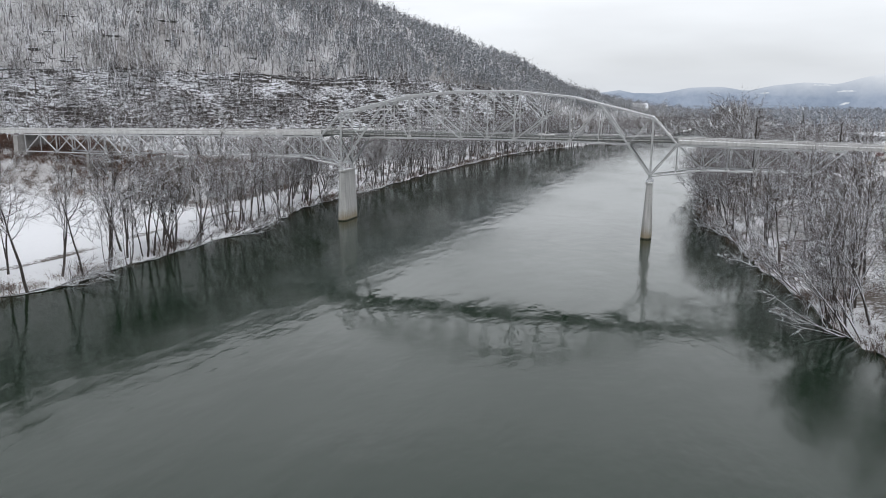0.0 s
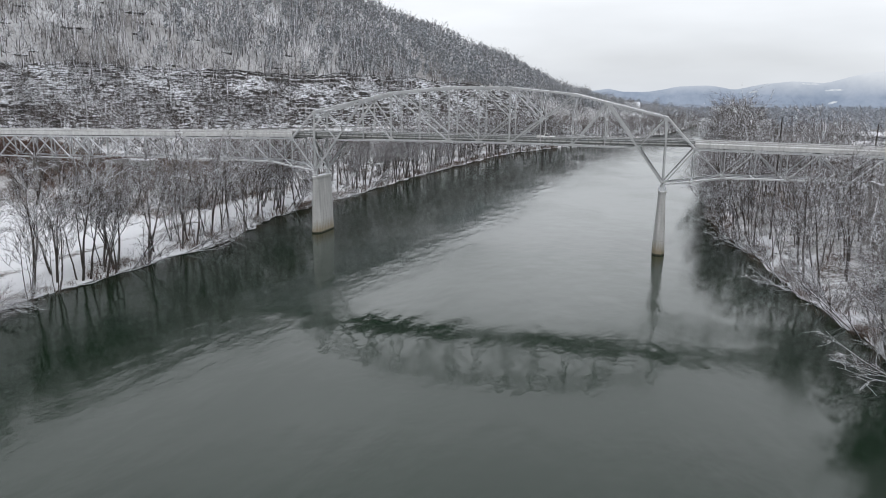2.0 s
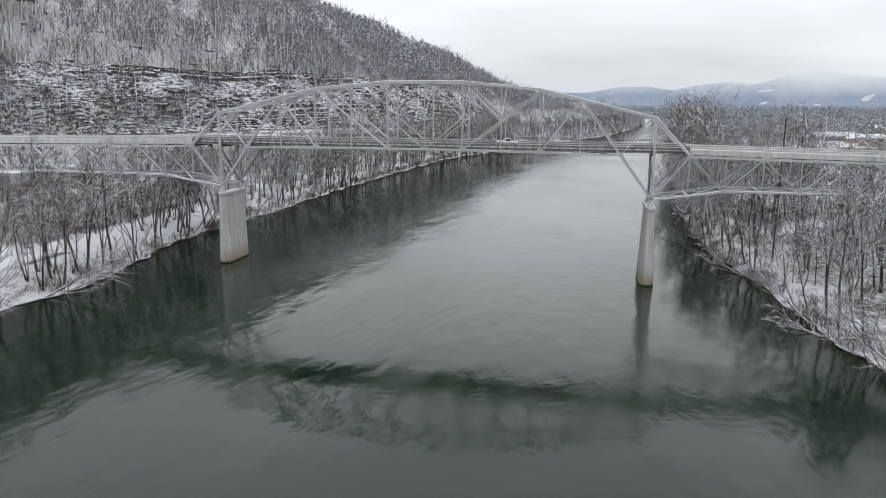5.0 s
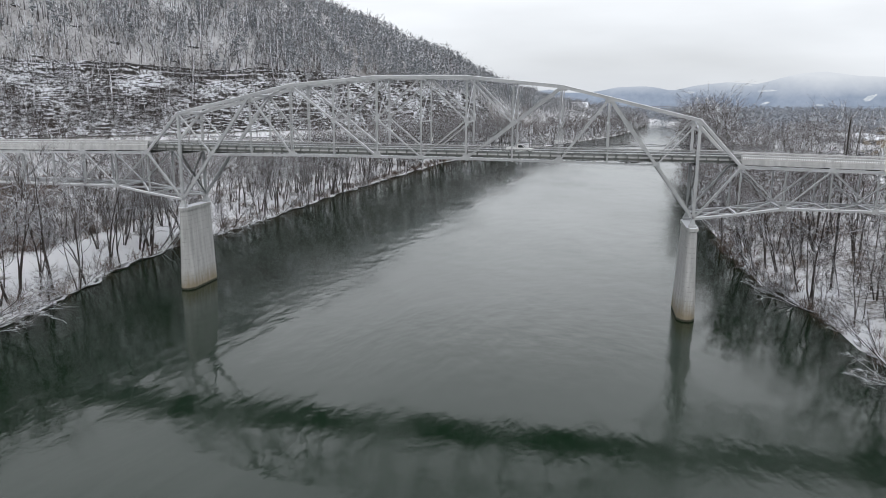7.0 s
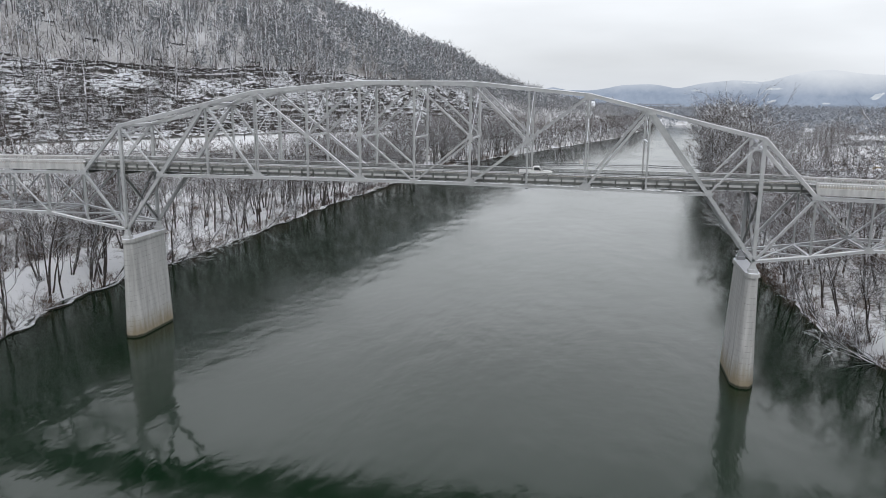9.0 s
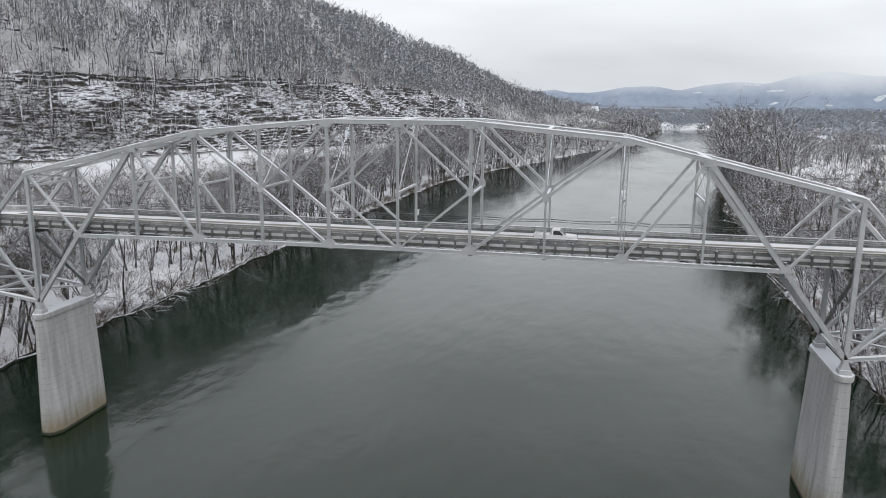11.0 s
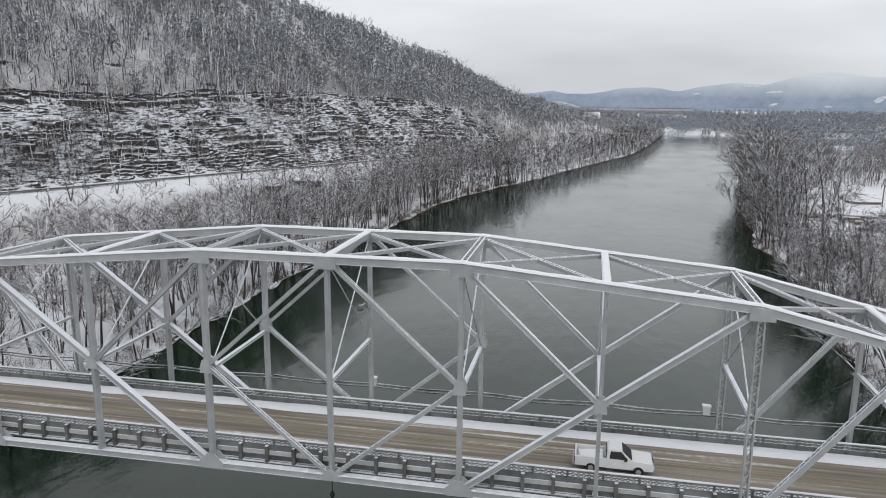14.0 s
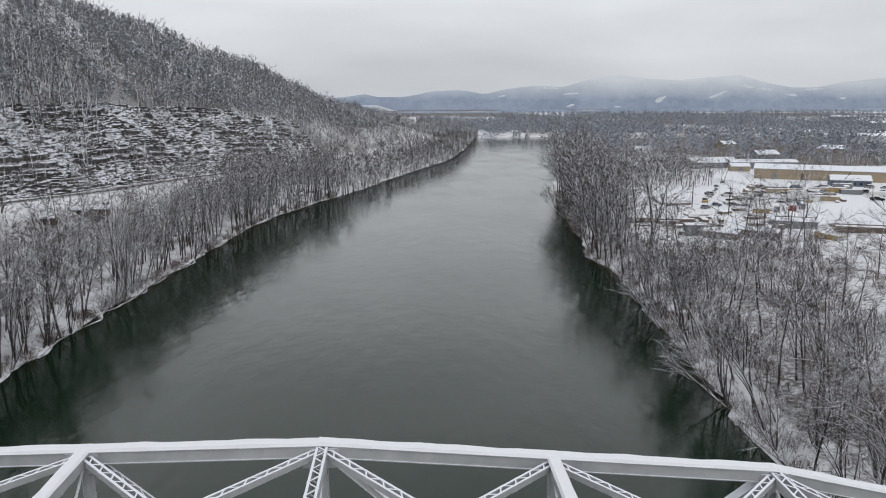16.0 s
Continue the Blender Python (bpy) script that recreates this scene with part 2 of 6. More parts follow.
M["rubber"] = plain("black_rubber", (0.02, 0.02, 0.02), 0.8)
M["chrome"] = plain("grey_metal", (0.35, 0.35, 0.36), 0.35, 0.8)
M["lens_red"] = plain("red_lens", (0.30, 0.02, 0.02), 0.2)
M["cable"] = snow_dusted("snowy_cable", (0.025, 0.025, 0.027), (0.05, 0.05, 0.052), 0.5, 0.35, 0.75, 0.7, 0.7)
M["yellow_line"] = plain("worn_yellow_line", (0.25, 0.20, 0.115), 0.7, 0, 0.5)

# Distant mountains under thin cloud, snow fields among woods: glowing backdrop, haze painted in.
m, n, l, b = mat("hazy_mountain_glow", 1.0, 0, 0.0)
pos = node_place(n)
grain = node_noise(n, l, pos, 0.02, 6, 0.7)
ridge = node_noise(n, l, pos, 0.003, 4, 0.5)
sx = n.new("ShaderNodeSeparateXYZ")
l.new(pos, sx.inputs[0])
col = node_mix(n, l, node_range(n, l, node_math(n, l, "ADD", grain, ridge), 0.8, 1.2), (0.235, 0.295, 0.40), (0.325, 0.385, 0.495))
# Low cloud is painted on as a fade to sky colour with height.
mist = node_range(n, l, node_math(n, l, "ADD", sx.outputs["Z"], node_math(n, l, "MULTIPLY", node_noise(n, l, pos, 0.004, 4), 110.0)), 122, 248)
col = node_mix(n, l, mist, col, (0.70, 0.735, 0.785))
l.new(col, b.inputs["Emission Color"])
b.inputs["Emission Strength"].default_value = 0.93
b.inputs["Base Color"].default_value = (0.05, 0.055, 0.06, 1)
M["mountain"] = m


# Snow fields of that backdrop: they glow too, toned bluish by painted haze.
m, n, l, b = mat("hazy_snow_field_glow", 1.0, 0, 0.0)
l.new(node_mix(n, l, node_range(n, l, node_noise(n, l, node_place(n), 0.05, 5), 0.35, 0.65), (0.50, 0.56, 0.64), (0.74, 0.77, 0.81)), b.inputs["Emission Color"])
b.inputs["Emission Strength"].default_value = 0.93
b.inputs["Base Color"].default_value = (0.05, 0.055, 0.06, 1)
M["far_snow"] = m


# ---------------------------------------------------------------- mesh helpers
class Shape:
    """Vertices and faces gathered for one mesh."""

    def __init__(self):
        self.v, self.f = [], []

    def quads(self, ring_a, ring_b):
        k = len(self.v)
        c = len(ring_a)
        self.v += [tuple(p) for p in ring_a] + [tuple(p) for p in ring_b]
        for i in range(c):
            j = (i + 1) % c
            self.f.append((k + i, k + j, k + c + j, k + c + i))
        self.f += [tuple(k + i for i in reversed(range(c))), tuple(k + c + i for i in range(c))]

    def bar(self, a, b, w, d, side=(0, 1, 0)):
        """A box from a to b, w wide along side and d deep across it."""
        a, b, side = Vector(a), Vector(b), Vector(side)
        t = (b - a).normalized()
        s = (side - t * side.dot(t)).normalized()
        u = t.cross(s)
        o = [s * (w / 2 * i) + u * (d / 2 * j) for i, j in ((1, 1), (-1, 1), (-1, -1), (1, -1))]
        self.quads([a + p for p in o], [b + p for p in o])

    def box(self, x0, x1, y0, y1, z0, z1):
        self.quads([(x0, y0, z0), (x1, y0, z0), (x1, y1, z0), (x0, y1, z0)], [(x0, y0, z1), (x1, y0, z1), (x1, y1, z1), (x0, y1, z1)])

    def laced(self, a, b, w, d, side=(0, 1, 0), plate=0.09, pitch=0.42, lace=0.055):
        """Two plates, d deep and w apart along side, tied by zigzag bars on both open faces."""
        a, b, side = Vector(a), Vector(b), Vector(side)
        t = (b - a).normalized()
        s = (side - t * side.dot(t)).normalized()
        u = t.cross(s)
        for e in (-1, 1):
            self.bar(a + s * (e * (w - plate) / 2), b + s * (e * (w - plate) / 2), plate, d, s)
        length = (b - a).length
        count = max(2, int(length / pitch))
        for face in (-1, 1):
            off = u * (face * (d / 2 - 0.012))
            for i in range(count):
                p = a + t * (length * i / count) + s * (w / 2 * (1 if i % 2 else -1)) + off
                q = a + t * (length * (i + 1) / count) + s * (w / 2 * (-1 if i % 2 else 1)) + off
                self.bar(p, q, lace, 0.02, t.cross(u))

    def loft(self, rings):
        """One skin through a row of rings, closed at both ends."""
        k, c = len(self.v), len(rings[0])
        for r in rings:
            self.v += [tuple(p) for p in r]
        for n in range(len(rings) - 1):
            a = k + n * c
            for i in range(c):
                j = (i + 1) % c
                self.f.append((a + i, a + j, a + c + j, a + c + i))
        self.f += [tuple(k + i for i in reversed(range(c))), tuple(k + (len(rings) - 1) * c + i for i in range(c))]

    def tube(self, pts, radii, sides=6):
        rings = []
        for i, p in enumerate(pts):
            p = Vector(p)
            t = (Vector(pts[min(i + 1, len(pts) - 1)]) - Vector(pts[max(i - 1, 0)])).normalized()
            s = t.orthogonal().normalized()
            u = t.cross(s)
            rings.append([p + (s * math.cos(q) + u * math.sin(q)) * radii[i] for q in [2 * math.pi * j / sides for j in range(sides)]])
        self.loft(rings)

    def mesh(self, name):
        me = bpy.data.meshes.new(name)
        me.from_pydata(self.v, [], self.f)
        me.update()
        return me


def part(name, shape, material, parent=None, label=""):
    me = shape.mesh(name) if isinstance(shape, Shape) else shape
    if not me.materials:
        me.materials.append(material)
    ob = new(name, me)
    if parent:
        ob.parent = parent
    return tagged(ob, label)


def tri_mesh(name, v, f, material):
    """A mesh of triangles from arrays."""
    me = bpy.data.meshes.new(name)
    me.vertices.add(len(v))
    me.vertices.foreach_set("co", np.asarray(v, np.float32).ravel())
    me.loops.add(3 * len(f))
    me.loops.foreach_set("vertex_index", np.asarray(f, np.int32).ravel())
    me.polygons.add(len(f))
    me.polygons.foreach_set("loop_start", np.arange(len(f), dtype=np.int32) * 3)
    me.polygons.foreach_set("loop_total", np.full(len(f), 3, np.int32))
    me.update(calc_edges=True)
    me.materials.append(material)
    return me


def vnoise(x, y, scale, seed=0):
    """Smooth value noise in 0..1 over arrays."""
    x, y = np.asarray(x, float) / scale, np.asarray(y, float) / scale
    xi, yi = np.floor(x), np.floor(y)
    fx, fy = x - xi, y - yi
    fx, fy = fx * fx * (3 - 2 * fx), fy * fy * (3 - 2 * fy)

    def h(a, b):
        s = np.sin(a * 127.1 + b * 311.7 + seed * 74.7) * 43758.5453
        return s - np.floor(s)

    return (h(xi, yi) * (1 - fx) + h(xi + 1, yi) * fx) * (1 - fy) + (h(xi, yi + 1) * (1 - fx) + h(xi + 1, yi + 1) * fx) * fy


# ---------------------------------------------------------------- the lie of the land
BANK_L = ((-1600, -400), (-500, -190), (-250, -112), (-111, -74), (-97, -68), (-60, -68), (-20, -67.5), (0, -70), (17, -74), (43, -73), (83, -70.5), (121, -70), (161, -69.5), (202, -66),
          (262, -62), (338, -54), (392, -37), (454, -15), (527, 4), (591, 23), (668, 48), (712, 58), (850, 82), (1044, 111), (1128, 124), (1150, 330), (1165, 800), (1180, 1600))
BANK_R = ((-1600, 260), (-400, 160), (-150, 102), (-94, 88), (-84, 84.5), (-60, 81.5), (-35, 76.5), (-10, 74), (18, 71), (33, 67.5), (65, 66), (100, 68.5), (145, 73), (190, 77), (241, 77),
          (303, 84), (461, 108), (580, 136), (800, 185), (936, 213), (1090, 245), (1125, 330), (1140, 800), (1150, 1600))
ROAD_X = ((-1600, -700), (-300, -330), (-100, -278), (0, -250), (60, -222), (140, -175), (170, -158), (235, -127), (272, -108), (330, -98), (387, -88), (440, -72), (600, -42),
          (700, -14), (800, 20), (900, 60), (1100, 110), (1400, 180))
RIDGE_X = ((-1600, -1200), (-300, -720), (-100, -560), (0, -480), (150, -360), (300, -250), (417, -192), (595, -134), (785, -70), (883, -39), (1000, 10), (1400, 120))
RIDGE_H = ((-1600, 230), (-300, 205), (-100, 188), (0, 172), (150, 152), (300, 130), (417, 110), (595, 83), (700, 62), (785, 46), (883, 36), (1000, 24), (1400, 16))
ROAD_Z = 22.0


def along(table, y):
    return np.interp(y, [a for a, _ in table], [b for _, b in table])


def smooth(a, b, v):
    t = np.clip((v - a) / (b - a), 0, 1)
    return t * t * (3 - 2 * t)


def land(x, y):
    """The height of the ground."""
    x, y = np.asarray(x, float), np.asarray(y, float)
    wob = (vnoise(x, y, 9, 3) - 0.5) * 3.0 + (vnoise(x, y, 30, 4) - 0.5) * 4.0
    bl, br, rx, kx, kh = (along(t, y) for t in (BANK_L, BANK_R, ROAD_X, RIDGE_X, RIDGE_H))
    dl, dr = bl - x + wob * 0.5, x - br + wob * 0.5
    fade = smooth(1250, 850, y)
    roadz = 9 + (ROAD_Z - 9) * smooth(640, 220, y)
    rough_n = (vnoise(x, y, 14, 5) - 0.5) * 1.0 + (vnoise(x, y, 4.3, 6) - 0.5) * 0.5
    flat = 0.9 + 2.6 * smooth(1.5, 9, dl) + 1.2 * smooth(20, 60, dl) + rough_n * smooth(2, 12, dl)
    flat = flat + 8.5 * smooth(-10, 8, y) * smooth(130, 70, y) * smooth(24, 44, dl)
    flat = flat + 7.0 * smooth(-14, 4, y) * smooth(60, 30, y) * smooth(-152, -172, x)
    room = np.maximum(bl - rx, 14)
    left = flat + (roadz - 5) * smooth(np.minimum(34, room * 0.85), 6, x - rx)
    left = np.where(x - rx < 6, roadz, np.minimum(left, roadz))
    t = np.clip((rx - 7 - x) / np.maximum(rx - 7 - kx, 20), 0, 3)
    rise = np.where(t < 1, 1 - np.abs(1 - t) ** 1.45, 1 - 0.18 * (t - 1))
    crag = ((vnoise(x, y, 24, 8) - 0.5) * 7 + (vnoise(x, y, 9, 9) - 0.5) * 3.5) * (0.3 + 0.7 * smooth(0.15, 0.4, t))
    hill = roadz + (kh - roadz) * rise + crag * smooth(0.03, 0.2, t)
    left = np.where(x < rx - 7, hill, left)
    right = 0.7 + 2.2 * smooth(1, 8, dr) + 3.2 * smooth(8, 40, dr) + 2.6 * smooth(50, 110, dr) + rough_n * smooth(2, 12, dr) * (1 - 0.8 * smooth(70, 120, dr))
    bed = -3.2
    z = np.where(dl > 0, left, np.where(dr > 0, right, bed))
    lip_l, lip_r = smooth(-2.5, 0.6, dl), smooth(-2.5, 0.6, dr)
    z = np.where((dl <= 0.6) & (dl > -2.5) & (dr < -5), bed + (1.0 - bed) * lip_l, z)
    z = np.where((dr <= 0.6) & (dr > -2.5) & (dl < -5), bed + (0.8 - bed) * lip_r, z)
    plain_z = 8.5 + (vnoise(x, y, 160, 11) - 0.5) * 5
    z = np.where(y > 1230, plain_z, np.where(y > 1150, z + (plain_z - z) * smooth(1150, 1230, y), z))
    return z


def axis(stops):
    out = []
    for (a, b, step) in stops:
        out += list(np.arange(a, b, step))
    return np.array(out)


gx = axis(((-4900, -1500, 340), (-1500, -640, 60), (-640, -300, 10), (-300, -130, 4.5), (-130, 120, 3), (120, 260, 5), (260, 700, 16), (700, 1600, 60), (1600, 4901, 300)))
gy = axis(((-4900, -1500, 340), (-1500, -420, 60), (-420, -130, 8), (-130, 420, 4), (420, 700, 7), (700, 1260, 14), (1260, 2000, 60), (2000, 4901, 290)))
GX, GY = np.meshgrid(gx, gy)
GZ = land(GX, GY)
nx, ny = len(gx), len(gy)
idx = np.arange(nx * ny).reshape(ny, nx)
q = np.stack([idx[:-1, :-1], idx[:-1, 1:], idx[1:, 1:], idx[1:, :-1]], -1).reshape(-1, 4)
g_tris = np.concatenate([q[:, [0, 1, 2]], q[:, [0, 2, 3]]])
g_me = tri_mesh("ground", np.stack([GX, GY, GZ], -1).reshape(-1, 3), g_tris, M["ground"])
bl, br, rx = along(BANK_L, GY), along(BANK_R, GY), along(ROAD_X, GY)
dl, dr = bl - GX, GX - br
lit = np.full(GX.shape, -0.08)
lit = np.where((dl > 0) & (GX > rx + 6), 0.02 + 0.10 * smooth(26, 8, dl) + 0.17 * smooth(120, 200, GY) * smooth(5, 14, dl) + 0.07 * smooth(22, 60, GY) * smooth(60, 20, dl), lit)
lit = np.where((dl > 12) & (GX > rx + 40) & (GY < 8), -0.32, lit)
lit = np.where((dl > 10) & (dl < 20) & (GY < -12), -0.2 + 0.62 * smooth(11, 14, dl) * smooth(19, 16, dl) * (0.7 + 0.6 * vnoise(GX, GY, 9, 47)), lit)
lit = np.where((dl > 1) & (dl < 60) & (GY > -12) & (GY < 140), -0.01 + 0.22 * vnoise(GX, GY, 13, 46), lit)
lit = np.where((dl > 26) & (GY > -10) & (GY < 70) & (GX > rx + 20), 0.27, lit)
lit = np.where((GX < -140) & (GY > -12) & (GY < 40) & (GX > rx + 8), 0.25, lit)
lit = np.where((dl > 20) & (GX > rx + 17) & (GY > 60) & (GY < 240), np.maximum(lit, 0.14 + 0.2 * vnoise(GX, GY, 12, 48)), lit)
lit = np.where(GX < rx - 7, -0.02 + 0.22 * smooth(90, 260, GY) + 0.2 * (vnoise(GX, GY, 40, 21) - 0.4), lit)
lit = np.where(dr > 0, 0.17 + 0.18 * smooth(90, 20, dr), lit)
lit = np.where((dr > 0) & (GX > 103) & (GX < 420) & (GY > 222) & (GY < 480) & ((GX > 205) | (GY < 402)), -0.04 + 0.26 * (vnoise(GX, GY, 22, 44) - 0.5), lit)
lit = np.where((GY > 500) & (GX > np.minimum(br, 230)) | (GY > 930), 0.20 + 0.30 * smooth(0.32, 0.40, vnoise(GX, GY, 190, 41)), lit)
lit = np.where((GY > 930) & (GY < 1300), 0.26 + 0.25 * vnoise(GX, GY, 60, 42), lit)
lit = np.where(((dl > -3) & (dl < 0.6) | (dr > -3) & (dr < 0.6)) & (GY < 600), 0.08, lit)
lit = np.where((dr > 0.3) & (dr < 6), 0.06, lit)
lit = np.where((GY > 1090) & (GY < 1240) & (GX < 205), 0.22, lit)
lit = np.where((dl > 0) & (dl < 30) & (GY > 330), 0.12 + 0.2 * smooth(330, 560, GY), lit)
lit = np.where((GX > -215) & (GX < -115) & (GY > 6) & (GY < 48) & (GX > rx + 6), 0.36, lit)
la = g_me.attributes.new("litter", "FLOAT", "POINT")
la.data.foreach_set("value", lit.astype(np.float32).ravel())
for p in g_me.polygons:
    p.use_smooth = True
ground = tagged(new("ground", g_me), "snow-covered river banks, floodplain and wooded hillside", "ground", kind="structure")

w_me = bpy.data.meshes.new("river")
w_me.from_pydata([(-1500, -4800, 0.6), (2500, -4800, 0.6), (2500, 1240, 0.6), (-1500, 1240, 0.6)], [], [(0, 1, 2, 3)])
w_me.materials.append(M["water"])
tagged(new("water", w_me), "dark green river with faint ripples reflecting an overcast sky", "river", kind="structure")

# The undercut lip of earth along both banks, snow lying on its top.
for bank, sign in ((BANK_L, -1), (BANK_R, 1)):
    rings = []
    for y in np.arange(-228, 700, 1.6):
        u = np.linspace(-7, 7, 90)
        xs = float(along(bank, y)) + sign * u
        wet = np.nonzero(land(xs, np.full(90, y)) < 0.75)[0]
        xe = float(xs[wet[-1]]) if len(wet) else float(along(bank, y))
        jag = 1.3 * (float(vnoise(y, 0, 1.9, 91)) - 0.5) + 2.4 * (float(vnoise(y, 0, 7.0, 92)) - 0.5)
        hgt = 0.66 + 0.55 * float(vnoise(y, sign * 9, 3.7, 93)) ** 2
        xe = xe - sign * (0.35 + jag)
        rings.append([(xe - sign * 0.1, y, 0.2), (xe + sign * 0.1, y, 0.75), (xe, y, hgt), (xe + sign * 0.7, y, hgt + 0.02), (xe + sign * 1.3, y, hgt - 0.25), (xe + sign * 1.3, y, 0.0)])
    lip = Shape()
    lip.loft(rings)
    tagged(part("bank_edge", lip, M["earth"]), "undercut lip of dark earth at the water's edge, snow on top", "river bank", kind="structure")

# Far mountains: low foothills and the range behind the valley.
RANGE = ((-3200, 0), (-1500, 40), (-700, 70), (-334, 86), (-232, 102), (-150, 84), (0, 84), (88, 100), (169, 122), (331, 126), (412, 120), (494, 104), (649, 138), (804, 152), (980, 144), (1077, 172),
         (1194, 199), (1330, 214), (1520, 190), (1700, 186), (1905, 198), (2081, 210), (2264, 164), (2410, 140), (2590, 140), (2732, 166), (2875, 184), (3012, 196), (3600, 170), (4600, 60))
HILLS = ((-2600, 0), (-1200, 12), (0, 16), (700, 20), (1500, 24), (2400, 20), (3600, 0))
for seed, dist, crest_line, rough_z in ((1, 3300, HILLS, 10), (2, 4500, RANGE, 7)):
    mx = np.linspace(crest_line[0][0], crest_line[-1][0], 190)
    my = np.linspace(0, 1, 18)
    MX, MY = np.meshgrid(mx, my)
    crest = along(crest_line, MX) + rough_z * (vnoise(MX, MY * 0, 170, seed) - 0.5)
    spur = 0.75 + 0.5 * vnoise(MX, MY * 500, 260, seed + 9)
    MZ = crest * np.sin(MY * math.pi / 2) ** (0.55 + 0.9 * (spur - 0.75)) - 4 * (MY == 0)
    i2 = np.arange(MX.size).reshape(MX.shape)
    q = np.stack([i2[:-1, :-1], i2[:-1, 1:], i2[1:, 1:], i2[1:, :-1]], -1).reshape(-1, 4)
    MYW = dist - 160 * (1 - MY) * (0.6 + 0.8 * vnoise(MX, MY * 0, 330, seed + 3))
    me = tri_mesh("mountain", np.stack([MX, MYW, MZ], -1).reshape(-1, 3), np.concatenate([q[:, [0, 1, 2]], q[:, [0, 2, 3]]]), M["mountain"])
    for p in me.polygons:
        p.use_smooth = True
    backdrop = tagged(new("mountain_backdrop", me), "hazy blue wooded mountains with snow fields under low cloud", "mountains", kind="structure")

# Open snow fields on the far slopes.
fl = random.Random(31)
for fx, fz, half_w, half_h, tilt in ((846, 133, 55, 8, 0.0), (968, 101, 48, 7, 0.03), (963, 34, 26, 7, 0.2), (1482, 68, 34, 19, 0.35), (1819, 92, 58, 10, 0.35), (1999, 139, 46, 11, -0.2), (2100, 123, 48, 9, -0.1),
                                     (2255, 91, 40, 7, -0.1), (2386, 123, 70, 8, 0.05), (2568, 71, 18, 6, 0.0), (-110, 20, 95, 13, -0.22), (-190, 34, 60, 6, -0.12), (567, 89, 24, 6, 0.05), (1240, 26, 22, 5, 0.0)):
    s = Shape()
    front, back = [], []
    for i in range(16):
        q = 2 * math.pi * i / 16
        r = fl.uniform(0.6, 1.1)
        a, c = math.cos(q) * half_w * r, math.sin(q) * half_h * r * fl.uniform(0.6, 1.2)
        front.append((fx + a, 4200, fz + c + a * tilt))
        back.append((fx + a, 4206, fz + c + a * tilt))
    s.quads(front, back)
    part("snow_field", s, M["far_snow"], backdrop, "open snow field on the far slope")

# Road along the foot of the hill.
ys = np.arange(-420, 660, 6.0)
road = Shape()
for a, b in zip(ys, ys[1:]):
    xa, xb = float(along(ROAD_X, a)), float(along(ROAD_X, b))
    za, zb = (9 + (ROAD_Z - 9) * float(smooth(640, 220, v)) + 0.12 for v in (a, b))
    k = len(road.v)
    road.v += [(xa - 4, a, za), (xa + 4, a, za), (xb + 4, b, zb), (xb - 4, b, zb)]
    road.f.append((k, k + 1, k + 2, k + 3))
part("road", road, M["hill_road"])
tagged(bpy.data.objects["road"], "two-lane road at the foot of the hill with slush", "road", kind="structure")

# Guard rail on the river side of the hill road.
rail = tagged(new("guard_rail"), "low grey steel guard rail on posts beside the hill road", "guard rail")
rail.location = (0, 0, 0)


def rail_at(y):
    return Vector((float(along(ROAD_X, y)) + 4.6, y, 9 + (ROAD_Z - 9) * float(smooth(640, 220, y))))


strip = Shape()
strip.loft([[rail_at(y) + Vector((0.04 * e, 0, h)) for e, h in ((-1, 0.45), (1, 0.45), (1, 0.95), (-1, 0.95))] for y in np.arange(110, 471, 6.0)])
part("rail", strip, M["steel_dark"], rail)
post_me = Shape()
post_me.box(-0.09, 0.09, -0.09, 0.09, -0.6, 0.95)
post_me = post_me.mesh("post")
for y in np.arange(110, 471, 6.0):
    ob = part("post", post_me, M["timber"], rail)
    ob.location = rail_at(y) + Vector((0.15, 0, 0))

# ---------------------------------------------------------------- the bridge
WIDTH = 8.9
DECK = 29.45


def node_x(k):
    if k <= 0:
        return -48.8 + 7.2 * k
    if k >= 12:
        return 48.8 + 7.2 * (k - 12)
    return 8.4 * (k - 6)


def drop(x):
    """How far the approaches fall below the main span."""
    return 0.0155 * max(0.0, abs(x) - 56)


TOP = ((-48.8, 35.85), (-25.2, 41.40), (-8.4, 42.95), (8.4, 42.98), (25.2, 41.45), (48.8, 35.85))


def top(k, y=0.0):
    return Vector((node_x(k), y, float(along(TOP, node_x(k)))))


def bot(k, y=0.0):
    return Vector((node_x(k), y, 28.48 - 0.35 * min(1.0, abs(node_x(k)) / 42) ** 2 - drop(node_x(k))))


def mid(k, y=0.0):
    return Vector((node_x(k), y, 35.0 if k in (4, 8) else 35.4))


def low(k, y=0.0):
    """Nodes of the lower chord of the side spans."""
    z = 18.95 if k in (0, 12) else 19.95 if k in (-1, 13) else 21.2
    return Vector((node_x(k), y, z - (1.2 if k < -10 else 0)))


bridge = tagged(new("truss_bridge"), "grey-painted steel through-truss bridge with snow on its chords", "bridge")
bridge.location = (0, 0, 0)


